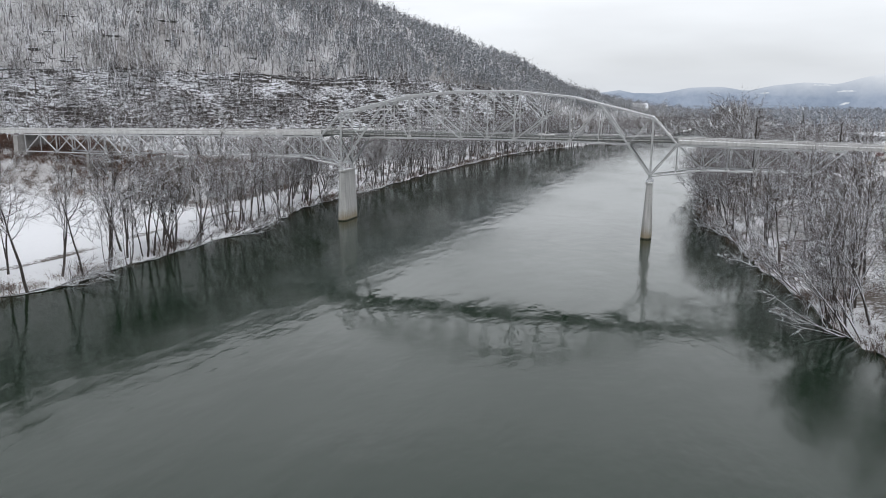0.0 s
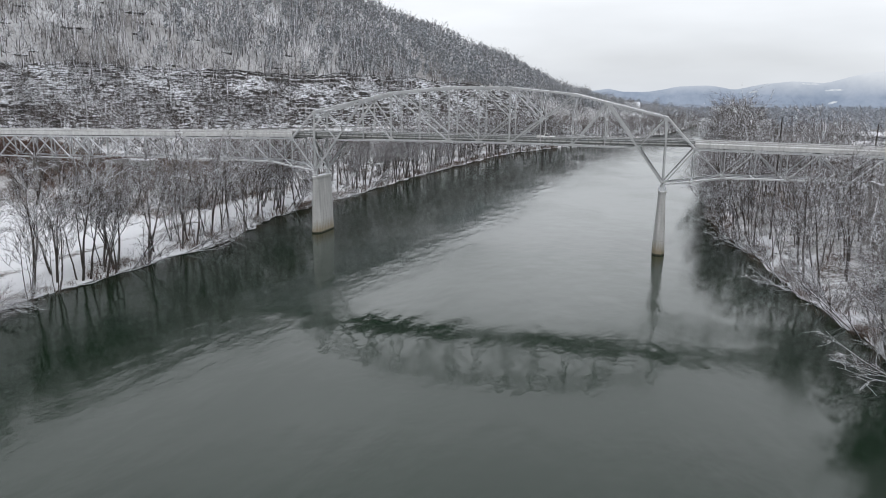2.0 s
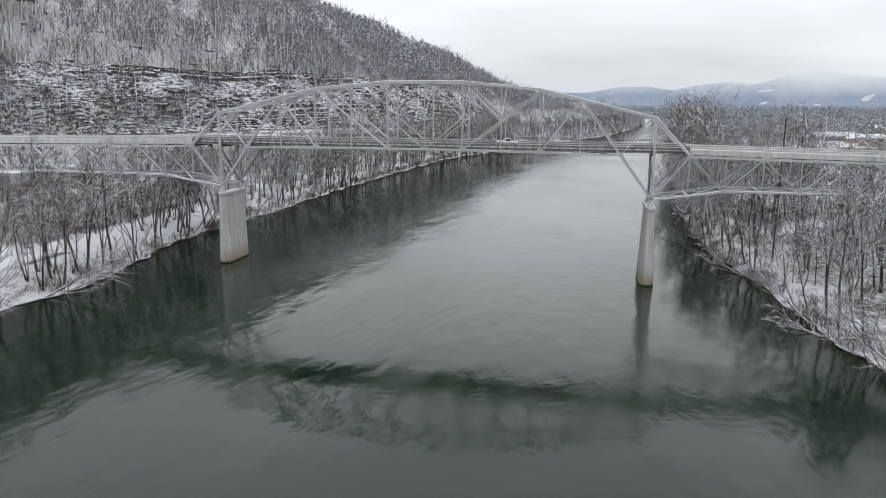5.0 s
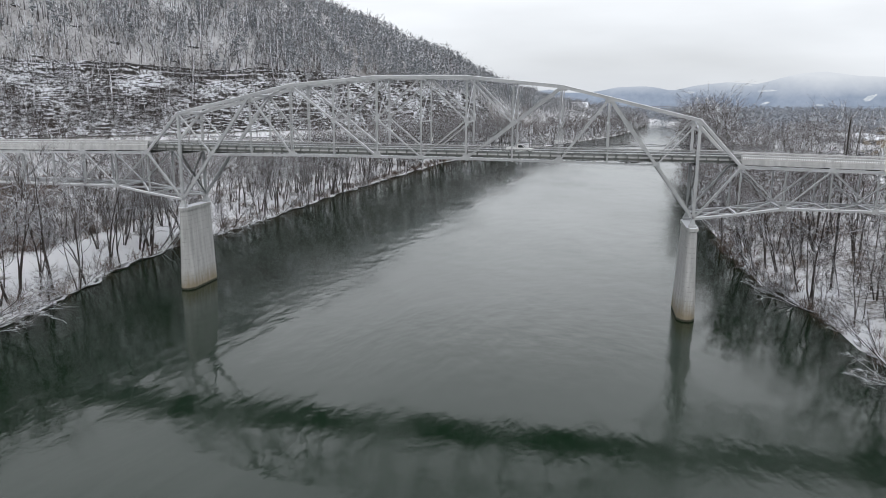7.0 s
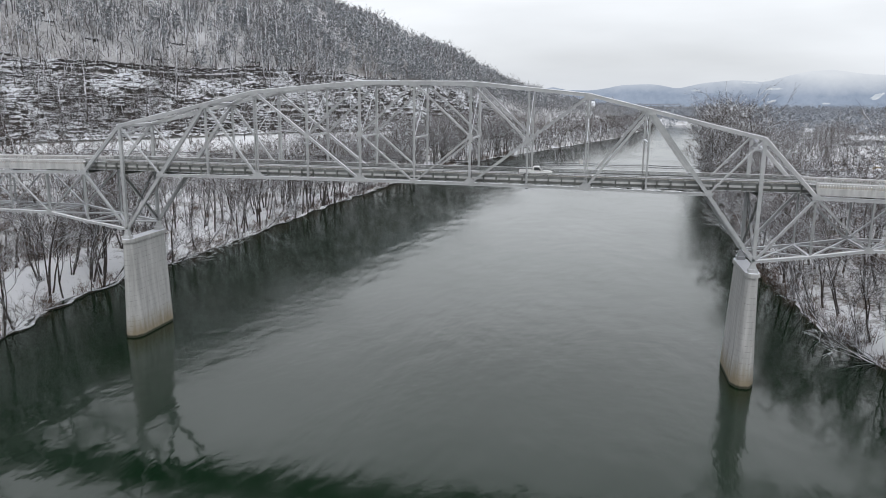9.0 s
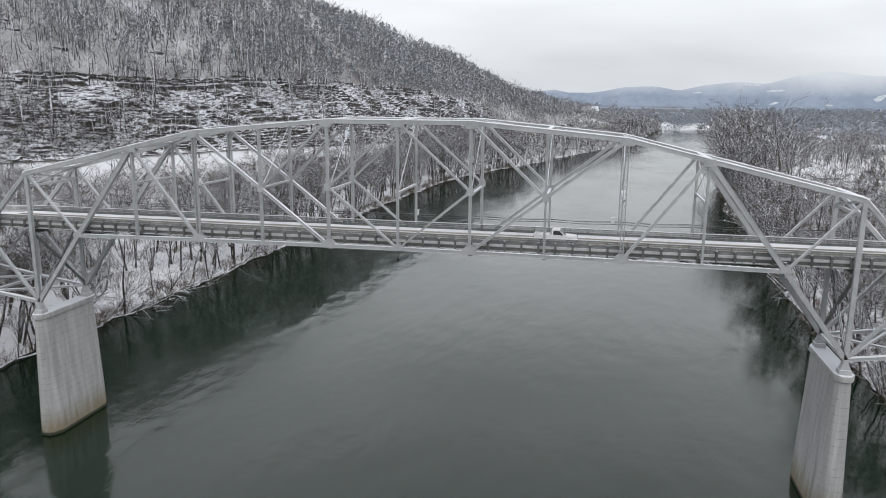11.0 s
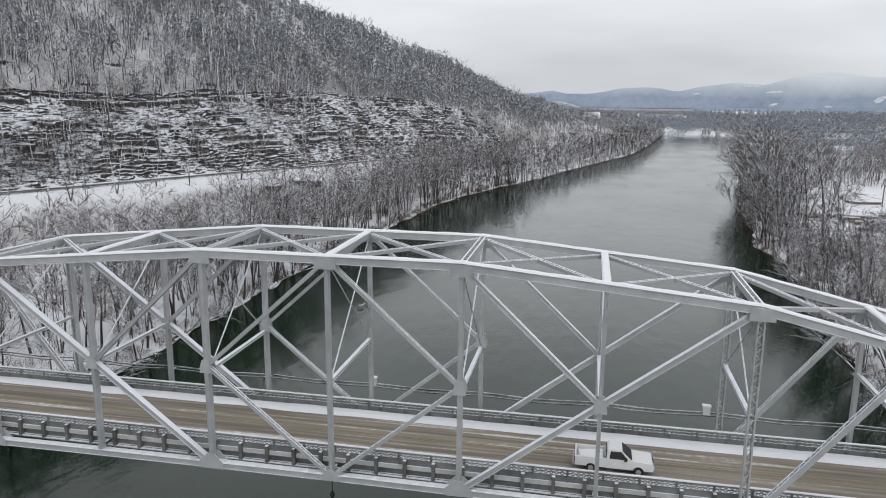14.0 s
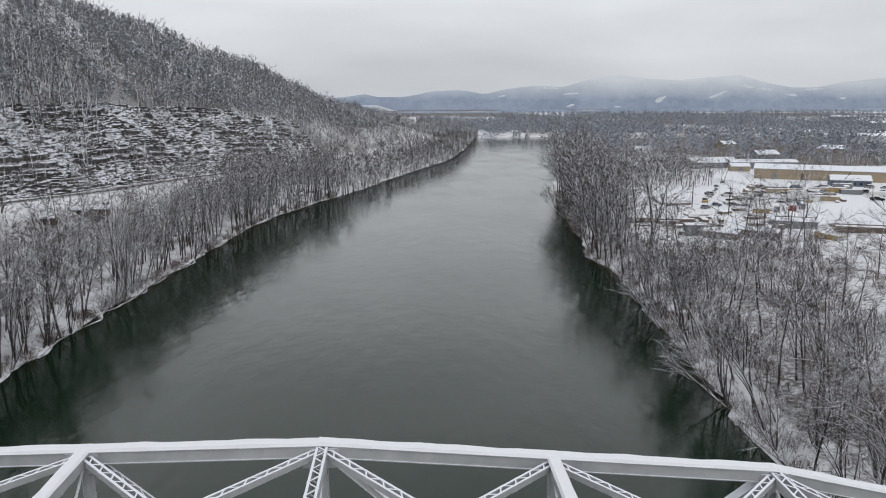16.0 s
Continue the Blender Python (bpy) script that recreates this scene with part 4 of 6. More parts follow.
# ---------------------------------------------------------------- pickup truck on the deck
def pickup(x, y, z):
    ob = tagged(new("pickup_truck"), "white regular-cab pickup truck with snow on its bed and roof", "pickup truck")
    ob.location = (x, y, z)

    def hull(profile, half, crown=0.86):
        s = Shape()
        n_p = len(profile)
        zs = [p[1] for p in profile]
        z0, z1 = min(zs), max(zs)
        left = [(px, -half * (1 - (1 - crown) * ((pz - z0) / (z1 - z0)) ** 2), pz) for px, pz in profile]
        right = [(px, -py, pz) for px, py, pz in left]
        s.quads(left, right)
        return s

    part("chassis", hull([(-2.35, 0.38), (2.3, 0.38), (2.3, 0.5), (-2.35, 0.5)], 0.7, 1.0), M["rubber"], ob)
    body = part("body", hull([(2.42, 0.50), (2.45, 0.80), (2.30, 0.93), (1.05, 1.03), (-0.45, 1.05), (-0.45, 0.44), (0.9, 0.44), (2.3, 0.44)], 0.86, 0.95), M["white"], ob, "white painted body")
    part("cab", hull([(1.10, 1.02), (0.48, 1.58), (0.35, 1.63), (-0.30, 1.63), (-0.42, 1.55), (-0.46, 1.02)], 0.82, 0.80), M["white"], ob)
    s = Shape()
    s.quads([(1.08, -0.70, 1.04), (1.08, 0.70, 1.04), (0.50, 0.60, 1.55), (0.50, -0.60, 1.55)], [(1.12, -0.70, 1.07), (1.12, 0.70, 1.07), (0.54, 0.60, 1.58), (0.54, -0.60, 1.58)])
    part("windscreen", s, M["glass"], ob)
    for e in (-1, 1):
        s = Shape()
        s.quads([(0.86, e * 0.80, 1.07), (-0.28, e * 0.80, 1.07), (-0.22, e * 0.70, 1.52), (0.45, e * 0.70, 1.52)],
                [(0.86, e * 0.835, 1.07), (-0.28, e * 0.835, 1.07), (-0.22, e * 0.735, 1.52), (0.45, e * 0.735, 1.52)])
        part("side_window", s, M["glass"], ob)
        s = Shape()
        s.box(0.62, 0.80, min(e * 0.84, e * 1.04), max(e * 0.84, e * 1.04), 1.05, 1.22)
        part("wing_mirror", s, M["rubber"], ob)
        s = Shape()
        s.box(2.36, 2.46, min(e * 0.45, e * 0.78), max(e * 0.45, e * 0.78), 0.68, 0.86)
        part("headlight", s, M["chrome"], ob)
        s = Shape()
        s.box(-2.47, -2.40, min(e * 0.66, e * 0.85), max(e * 0.66, e * 0.85), 0.66, 1.0)
        part("tail_light", s, M["lens_red"], ob)
    s = Shape()
    s.box(-0.475, -0.445, -0.6, 0.6, 1.1, 1.5)
    part("rear_window", s, M["glass"], ob)
    s = Shape()
    for e in (-1, 1):
        s.box(-2.42, -0.46, min(e * 0.74, e * 0.87), max(e * 0.74, e * 0.87), 0.46, 1.06)
    s.box(-2.44, -2.34, -0.74, 0.74, 0.50, 1.06)
    s.box(-2.36, -0.46, -0.76, 0.76, 0.50, 0.58)
    part("bed", s, M["white"], ob)
    s = Shape()
    s.quads([(-2.3, -0.72, 0.6), (-0.5, -0.72, 0.6), (-0.5, 0.72, 0.6), (-2.3, 0.72, 0.6)], [(-2.1, -0.5, 0.98), (-0.7, -0.6, 0.90), (-0.6, 0.6, 1.0), (-2.2, 0.55, 0.86)])
    part("snow_load", s, M["snow"], ob, "snow lying in the bed")
    s = Shape()
    s.box(-0.62, -0.50, -0.75, 0.75, 1.02, 1.22)
    part("toolbox", s, M["chrome"], ob)
    for bx, w in ((2.47, 0.10), (-2.52, 0.10)):
        s = Shape()
        s.box(bx - w / 2, bx + w / 2, -0.82, 0.82, 0.42, 0.60)
        part("bumper", s, M["chrome"], ob)
    s = Shape()
    s.box(2.40, 2.465, -0.44, 0.44, 0.66, 0.86)
    part("grille", s, M["rubber"], ob)
    for wx in (1.52, -1.42):
        for e in (-1, 1):
            s = Shape()
            s.tube([(wx, e * 0.66, 0.34), (wx, e * 0.69, 0.34), (wx, e * 0.86, 0.34), (wx, e * 0.885, 0.34)], [0.29, 0.345, 0.345, 0.29], 16)
            tyre = part("wheel", s, M["rubber"], ob)
            s = Shape()
            s.tube([(wx, e * 0.86, 0.34), (wx, e * 0.90, 0.34)], [0.21, 0.16], 12)
            part("rim", s, M["chrome"], tyre)
    return ob


pickup(17.9, 3.1, DECK + 0.014)

# ---------------------------------------------------------------- trees
class Wood:
    """Triangles of thin three-sided branches."""

    def __init__(self, rnd):
        self.v, self.f, self.r = [], [], rnd

    def limb(self, pts, radii):
        base = len(self.v)
        for i, p in enumerate(pts):
            a, b = pts[max(i - 1, 0)], pts[min(i + 1, len(pts) - 1)]
            t = (b - a).normalized()
            s = t.cross(Vector((0, 0, 1)))
            s = s.normalized() if s.length > 0.05 else Vector((1, 0, 0))
            u = s.cross(t)
            # Two sides look up, to carry the snow; the third looks down.
            for q in (math.pi / 2, math.pi * 7 / 6, math.pi * 11 / 6):
                self.v.append(p + (s * math.cos(q) + u * math.sin(q)) * radii[i])
        for i in range(len(pts) - 1):
            k = base + 3 * i
            for j in range(3):
                m2 = (j + 1) % 3
                self.f += [(k + j, k + m2, k + 3 + m2), (k + j, k + 3 + m2, k + 3 + j)]

    def twig(self, p, d, r):
        """A spike: three triangles."""
        base = len(self.v)
        t = d.normalized()
        s = t.cross(Vector((0, 0, 1)))
        s = s.normalized() if s.length > 0.05 else Vector((1, 0, 0))
        u = s.cross(t)
        for q in (math.pi / 6, 5 * math.pi / 6, 3 * math.pi / 2):
            self.v.append(p + (s * math.cos(q) + u * math.sin(q)) * r)
        self.v.append(p + d)
        self.f += [(base, base + 1, base + 3), (base + 1, base + 2, base + 3), (base + 2, base, base + 3)]

    def blade(self, p, d, r):
        """A sliver of a twig: one triangle, turned at random."""
        base = len(self.v)
        s = d.cross(Vector((self.r.gauss(0, 1), self.r.gauss(0, 1), self.r.gauss(0, 1))))
        s = s.normalized() * r
        self.v += [p + s, p - s, p + d]
        self.f.append((base, base + 1, base + 2))

    def bend(self, p, d, length, n_seg, wild, lift, arch=0.0):
        """A crooked line; with arch it rises first and droops at its tip."""
        pts = [p.copy()]
        d = d.normalized()
        for i in range(n_seg):
            d = (d + Vector((self.r.gauss(0, wild), self.r.gauss(0, wild), self.r.gauss(0, wild) + lift + arch * (0.5 - i / n_seg)))).normalized()
            pts.append(pts[-1] + d * (length / n_seg))
        return pts

    def arrays(self):
        return np.array([tuple(p) for p in self.v]), np.array(self.f, int)


def grow(seed, height, leaders, limbs, boughs, twigs, thick=1.0, spread=1.0, lean=0.1, twig_r=0.022, fine=2, clear=0.36, rise=(0.05, 0.75)):
    """Stems with arching limbs and boughs, and the crown of finest twigs, of one bare tree. fine: how much of it is round wood."""
    rnd = random.Random(seed)
    trunk, crown = Wood(rnd), Wood(rnd)
    segs = (3, 5, 8)[fine]
    q0 = rnd.uniform(0, 6.28)
    r0 = height * 0.0118 * thick
    foot = Vector((0, 0, -0.5))
    for st in range(leaders):
        q = q0 + 6.28 * st / leaders + rnd.uniform(-0.6, 0.6)
        # Some stems rise from the root, others fork off higher up.
        start = foot + Vector((math.cos(q), math.sin(q), 0)) * (0.25 * min(st, 1))
        if st and rnd.random() < 0.65:
            start = stem[rnd.randint(1, max(1, segs // 2 - 1))].copy()
        out = (rnd.uniform(0.10, 0.38) if st else 0.06) * spread
        d = Vector((math.cos(q) * out + lean, math.sin(q) * out, 1))
        h = (height - start.z) * (rnd.uniform(0.7, 0.95) if st else 1.0)
        pts = trunk.bend(start, d, h, segs, 0.075, 0.03, -0.12 * lean)
        stem = stem if st else pts
        rs = r0 * (rnd.uniform(0.45, 0.75) if st else 1)
        radii = [max(0.03, rs * (1.12 - 1.05 * i / segs)) for i in range(segs + 1)]
        if fine:
            trunk.limb(pts, radii)
        else:
            trunk.twig(foot, pts[-1] - foot, r0)
        for n_limb in range(limbs):
            f = clear + (0.98 - clear) * (n_limb + rnd.random()) / limbs
            i = min(int(f * segs), segs - 1)
            p = pts[i].lerp(pts[i + 1], f * segs - i)
            a = rnd.uniform(0, 6.28)
            d = Vector((math.cos(a) * spread + lean * 0.8, math.sin(a) * spread, rnd.uniform(*rise))) + Vector((math.cos(q), math.sin(q), 0)) * 0.25
            length = height * rnd.uniform(0.26, 0.52) * (1.25 - 0.8 * f)
            lr = max(0.05, radii[i] * 0.6)
            n_l = (2, 3, 5)[fine]
            lp = trunk.bend(p, d, length, n_l, 0.18, -0.05, 0.85)
            if fine:
                trunk.limb(lp, [lr * (1 - 0.72 * j / n_l) for j in range(n_l + 1)])
            else:
                trunk.twig(p, lp[-1] - p, lr)
            for _ in range(boughs):
                g = rnd.uniform(0.2, 1.0)
                j = min(int(g * n_l), n_l - 1)
                bp = lp[j].lerp(lp[j + 1], g * n_l - j)
                bd = (lp[j + 1] - lp[j]).normalized() * 1.2 + Vector((rnd.gauss(0, 0.55), rnd.gauss(0, 0.55), rnd.gauss(0.05, 0.3)))
                span = length * rnd.uniform(0.35, 0.70)
                cp = crown.bend(bp, bd, span, 2, 0.2, -0.06, 0.5)
                if fine == 2:
                    trunk.limb(cp, [0.042, 0.034, 0.014])
                elif fine == 1:
                    trunk.twig(bp, cp[-1] - bp, 0.05)
                else:
                    crown.blade(bp, cp[-1] - bp, twig_r * 1.3)
                for _ in range(twigs):
                    e = rnd.uniform(0.1, 0.95)
                    k = min(int(e * 2), 1)
                    tp = cp[k].lerp(cp[k + 1], e * 2 - k)
                    td = (cp[k + 1] - cp[k]).normalized() * 1.1 + Vector((rnd.gauss(0, 0.5), rnd.gauss(0, 0.5), rnd.gauss(0.0, 0.3)))
                    crown.blade(tp, td.normalized() * (span * rnd.uniform(0.45, 0.9)), twig_r)
    return trunk, crown


def wood_mesh(name, wood, material):
    v, f = wood.arrays()
    return tri_mesh(name, v, f, material)


rng = np.random.default_rng(7)
rnd = random.Random(11)
KINDS = [grow(100 + i, h, st, li, 6, 7, th * 1.0, sp, le, 0.018, 2, 0.42, (0.10, 0.95)) for i, (h, st, li, th, sp, le) in enumerate((
    (21, 2, 11, 1.1, 0.9, 0.05), (19, 2, 10, 1.1, 1.0, 0.08), (22, 1, 15, 1.1, 0.8, 0.03), (18, 3, 7, 1.1, 1.0, 0.1), (19, 2, 9, 1.0, 1.0, 0.22), (14, 2, 8, 1.0, 1.0, 0.1)))]
KINDS += [grow(200, 17, 2, 9, 6, 4, 1.1, 1.0, 0.5, 0.02, 2, 0.2), grow(201, 14, 3, 6, 6, 6, 1.2, 1.1, 0.7, 0.02, 2, 0.2)]
MESHES = [(wood_mesh("trunk", a, M["bark"]), wood_mesh("crown", b, M["twig"])) for a, b in KINDS]
LABELS = ("tall bare tree with snow along its branches", "bare riverside tree with two snowy stems", "slender bare tree dusted with snow", "bare many-stemmed tree with snowy boughs",
          "leaning bare tree with snow-lined branches", "small bare tree with snow on its twigs", "bare tree leaning far out over the river", "low snowy tree leaning over the water")
MASTERS = []
for (tm, cm), text in zip(MESHES, LABELS):
    root = tagged(new("tree"), text, "tree", "bare riverside trees")
    part("trunk", tm, M["bark"], root)
    part("crown", cm, M["twig"], root)
    MASTERS.append([root, False])


def plant(kind, x, y, size, turn, tilt=0.0):
    master = MASTERS[kind]
    m4 = Matrix.Translation((x, y, float(land(x, y)) - 0.1)) @ Euler((0, 0, radians(turn))).to_matrix().to_4x4() @ Euler((0, radians(tilt), 0)).to_matrix().to_4x4()
    if master[1]:
        ob = copy_thing(master[0], m4)
    else:
        ob, master[1] = master[0], True
        ob.matrix_basis = m4
    ob.scale = (size, size, size)
    return ob


# Trees at the water's edge lean out; a second row stands behind them.
for bank, sign in ((BANK_L, -1), (BANK_R, 1)):
    y = -225.0
    while y < 330:
        y += rnd.choice((1.2, 2.4, 4.0, 6.0, 8.0)) * rnd.uniform(0.7, 1.3) * (1.0 if y < 200 else 1.5)
        under = abs(y - 4.5) < 7
        x = float(along(bank, y)) + sign * rnd.uniform(-0.3, 2.4)
        turn = (0 if sign < 0 else 180) + rnd.uniform(-45, 45)
        if y < -135:
            y += 4
        if sign < 0 and -135 < y < 130 and rnd.random() < (0.7 if y < 0 else 0.35):
            continue
        if rnd.random() < 0.32:
            plant(rnd.choice((4, 6, 7, 3)), x, y, rnd.uniform(0.4, 1.05) * (0.5 if under else 1), turn, rnd.uniform(3, 24))
        else:
            plant(rnd.choice((0, 1, 2, 3, 5)), x + sign * rnd.uniform(0, 5), y, rnd.uniform(0.72, 1.18) * (0.5 if under else 1), turn, rnd.uniform(0, 10))
y = -138.0
while y < 150:
    y += rnd.choice((2.6, 3.8, 5.0, 7.0)) * rnd.uniform(0.8, 1.2)
    if abs(y - 4.5) > 7 and (y < 0 or rnd.random() < 0.55):
        plant(rnd.choice((0, 1, 2, 2, 3)), float(along(BANK_L, y)) - rnd.choice((0.3, 1.2, 2.5, 4.5, 9.0)), y, rnd.uniform(0.92, 1.28), rnd.uniform(0, 360), rnd.uniform(0, 7))
for i in range(56):
    y = rnd.uniform(10, 135) if i < 42 else rnd.uniform(-118, -8)
    plant(rnd.choice((0, 1, 2, 2, 3)), float(along(BANK_L, y)) - (1 + rnd.uniform(0, 1) * (24 if i < 42 else 8)), y, rnd.uniform(0.7, 1.15), rnd.uniform(0, 360), rnd.uniform(0, 5))
for _ in range(72):
    y = rnd.uniform(-125, 190)
    if abs(y - 4.5) < 8:
        continue
    plant(rnd.choice((0, 1, 2, 3)), float(along(BANK_R, y)) + rnd.uniform(4, 40), y, rnd.uniform(0.8, 1.2), 180 + rnd.uniform(-70, 70), rnd.uniform(0, 9))


def scatter(name, kinds, xs, ys, sizes, material, label, category, sink=0.3, stem=None):
    """Many simple trees as one mesh; stem: another material for trunks and limbs."""
    zs = land(xs, ys) - sink
    which = rng.integers(0, len(kinds), len(xs))
    vs, fs, slots, base = [], [], [], 0
    for k, (v, f, *wood) in enumerate(kinds):
        pick = np.nonzero(which == k)[0]
        if not len(pick):
            continue
        a = rng.uniform(0, 2 * np.pi, len(pick))
        c, s = np.cos(a)[:, None], np.sin(a)[:, None]
        sc = sizes[pick][:, None]
        px = (v[:, 0] * c - v[:, 1] * s) * sc + xs[pick][:, None]
        py = (v[:, 0] * s + v[:, 1] * c) * sc + ys[pick][:, None]
        pz = v[:, 2] * sc * rng.uniform(0.85, 1.15, len(pick))[:, None] + zs[pick][:, None]
        vs.append(np.stack([px, py, pz], -1).reshape(-1, 3))
        fs.append((f[None] + (np.arange(len(pick)) * len(v))[:, None, None]).reshape(-1, 3) + base)
        slots.append(np.tile(np.arange(len(f)) < (wood[0] if wood else 0), len(pick)))
        base += len(pick) * len(v)
    me = tri_mesh(name, np.concatenate(vs), np.concatenate(fs), material)
    if stem:
        me.materials.append(stem)
        me.polygons.foreach_set("material_index", np.concatenate(slots).astype(np.int32))
    return tagged(new(name, me), label, category, kind="stuff")


def simple(seed, height, stems, limbs, boughs, twigs, r, spread, fine, thick=1.0, clear=0.3):
    a, b = grow(seed, height, stems, limbs, boughs, twigs, thick, spread, 0.1, r, fine, clear)
    va, fa = a.arrays()
    vb, fb = b.arrays()
    return np.concatenate([va, vb]), np.concatenate([fa, fb + len(va)]), len(fa)


def tufted(seed, height, tufts, wide, low, size, cone):
    """A tree whose crown is many small tufts: a pine (cone 1) or a fuzzy far crown (cone 0)."""
    rd = random.Random(seed)
    w = Wood(rd)
    w.twig(Vector((0, 0, -0.5)), Vector((0, 0, height * 0.97 + 0.5)), 0.014 * height)
    lean = [(rd.uniform(0, 6.28), rd.uniform(0.75, 1.3)) for _ in range(5)]
    for i in range(tufts):
        f = (i + rd.random()) / tufts
        q = rd.uniform(0, 6.28)
        lump = lean[int(f * 4.99)]
        shape = (1 - f) ** 0.75 + 0.06 if cone else math.sin(math.pi * (0.12 + 0.84 * f)) ** 0.6
        r = wide * height * shape * (1 + 0.35 * math.cos(q - lump[0])) * lump[1] * math.sqrt(rd.uniform(0.08, 1))
        p = Vector((math.cos(q) * r, math.sin(q) * r, height * (low + (1 - low) * f)))
        d = Vector((math.cos(q) + rd.gauss(0, 0.5), math.sin(q) + rd.gauss(0, 0.5), rd.gauss(0.15, 0.5))).normalized()
        w.blade(p - d * (size * 0.4), d * (size * rd.uniform(0.7, 1.2)), size * rd.uniform(0.28, 0.52))
    v, f = w.arrays()
    return v, f, 3


NEAR = [simple(250 + i, 18 + i % 3 * 2, 2 + i % 2, (7, 6, 5)[i % 3], 4, 5, 0.026, 1.25, 1, 0.85) for i in range(6)]
MID = [simple(300 + i, 11.5 + i % 3 * 1.5, 1, 7, 3, 0, 0.10, 1.1, 0, 1.3, 0.26) for i in range(6)]
FINE = [simple(360 + i, 12 + i % 3 * 2, 1 + i % 2, (8, 5)[i % 2], 3, 3, 0.05, 1.2, 0, 1.05, 0.28) for i in range(6)]
SLIM = [simple(330 + i, 15 + i % 3 * 2, 1, 6, 3, 0, 0.06, 0.85, 0, 1.2, 0.34) for i in range(6)]
FAR = [tufted(400 + i, 10 + i % 3 * 2, 30, 0.27, 0.2, 1.9, 0) for i in range(6)]
PINE = [tufted(500 + i, 12 + i * 1.2, 72, 0.22, 0.24, 1.7, 1) for i in range(4)]
SHAG = [tufted(540 + i, 12 + i * 1.2, 64, 0.26, 0.3, 1.5, 0) for i in range(3)]


def spots(count, x0, x1, y0, y1, keep):
    x, y = rng.uniform(x0, x1, count), rng.uniform(y0, y1, count)
    ok = keep(x, y)
    return x[ok], y[ok]


def hill_spots(count, t0, t1, y0, y1, keep):
    t, y = rng.uniform(t0, t1, count), rng.uniform(y0, y1, count)
    rx, kx = along(ROAD_X, y), along(RIDGE_X, y)
    x = rx - 7 - t * np.maximum(rx - 7 - kx, 20)
    ok = rng.random(count) < keep(t, x, y) * np.maximum(rx - 7 - kx, 110) / 300
    return x[ok], y[ok]


def ledge_top(y):
    """The height to which the hillside is broken by ledges."""
    return ROAD_Z + 7 + 25 * smooth(780, 380, y)


x, y = hill_spots(15500, 0.01, 1.04, -60, 330, lambda t, x, y: np.where(land(x, y) < ledge_top(y) - 6, 0.42 - 0.28 * smooth(120, 260, y), 0.95) * (1 - 0.25 * smooth(220, 330, y)) * (0.7 + 0.4 * vnoise(x, y, 30, 60)))
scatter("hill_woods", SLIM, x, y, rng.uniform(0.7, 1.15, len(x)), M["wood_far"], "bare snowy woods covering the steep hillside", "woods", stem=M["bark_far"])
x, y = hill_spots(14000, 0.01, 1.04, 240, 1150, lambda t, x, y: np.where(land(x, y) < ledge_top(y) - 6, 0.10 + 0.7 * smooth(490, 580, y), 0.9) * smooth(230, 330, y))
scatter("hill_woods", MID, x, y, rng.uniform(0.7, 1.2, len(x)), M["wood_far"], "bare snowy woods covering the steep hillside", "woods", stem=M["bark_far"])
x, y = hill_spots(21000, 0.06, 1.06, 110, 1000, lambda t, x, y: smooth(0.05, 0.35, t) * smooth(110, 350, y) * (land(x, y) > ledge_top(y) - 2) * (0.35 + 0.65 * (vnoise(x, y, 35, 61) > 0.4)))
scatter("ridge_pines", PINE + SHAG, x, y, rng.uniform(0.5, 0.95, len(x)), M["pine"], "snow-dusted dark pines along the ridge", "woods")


# Woods upstream, out of view, added so the river mirrors dark slopes and banks.
x, y = hill_spots(5200, 0.01, 1.04, -460, -60, lambda t, x, y: 0.9 + 0 * t)
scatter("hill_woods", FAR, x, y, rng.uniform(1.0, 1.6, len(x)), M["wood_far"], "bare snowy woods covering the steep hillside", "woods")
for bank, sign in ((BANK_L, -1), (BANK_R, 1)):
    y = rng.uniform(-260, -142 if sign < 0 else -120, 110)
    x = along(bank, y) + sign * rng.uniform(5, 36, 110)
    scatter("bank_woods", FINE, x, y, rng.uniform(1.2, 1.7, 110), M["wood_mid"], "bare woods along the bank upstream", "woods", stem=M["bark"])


# Stunted trees and shrubs rooted on the ledges.
x, y = hill_spots(15500, 0.0, 0.34, -40, 520, lambda t, x, y: 1.6 * (land(x, y) < ledge_top(y)) * (0.22 + 0.78 * smooth(280, 150, y)) * (0.2 + 0.8 * (vnoise(x, y, 14, 63) > 0.5)))
scatter("ledge_shrubs", FINE, x, y, rng.uniform(0.25, 0.7, len(x)), M["wood_mid"], "stunted bare trees and shrubs rooted on the ledges", "shrubs", stem=M["bark_far"])


def left_belt(x, y):
    bl, rx = along(BANK_L, y), along(ROAD_X, y)
    deep = np.where(y < 8, 13, np.where(y < 60, 30, 44))
    return (x < bl - 3) & (x > bl - deep) & (x > rx + 8) & (np.abs(y - 4.5) > 6) & (rng.random(len(x)) < np.where(y < 8, 0.10, 0.14 + 0.7 * smooth(170, 300, y)))


x, y = spots(360, -125, 60, -135, 470, left_belt)
scatter("riverside_woods", NEAR, x, y, rng.uniform(0.75, 1.15, len(x)), M["wood_mid"], "bare snowy woods along the river bank", "woods", stem=M["bark"])


def right_belt(x, y):
    br = along(BANK_R, y)
    deep = np.where(y < 20, 62, np.where(y < 130, 50, np.where(y < 232, 24, 18)))
    share = np.where(y < 20, 0.36, np.where(y < 215, 0.07, 0.8))
    return (x > br + 4) & (x < br + deep) & (np.abs(y - 4.5) > 6) & (rng.random(len(x)) < share)


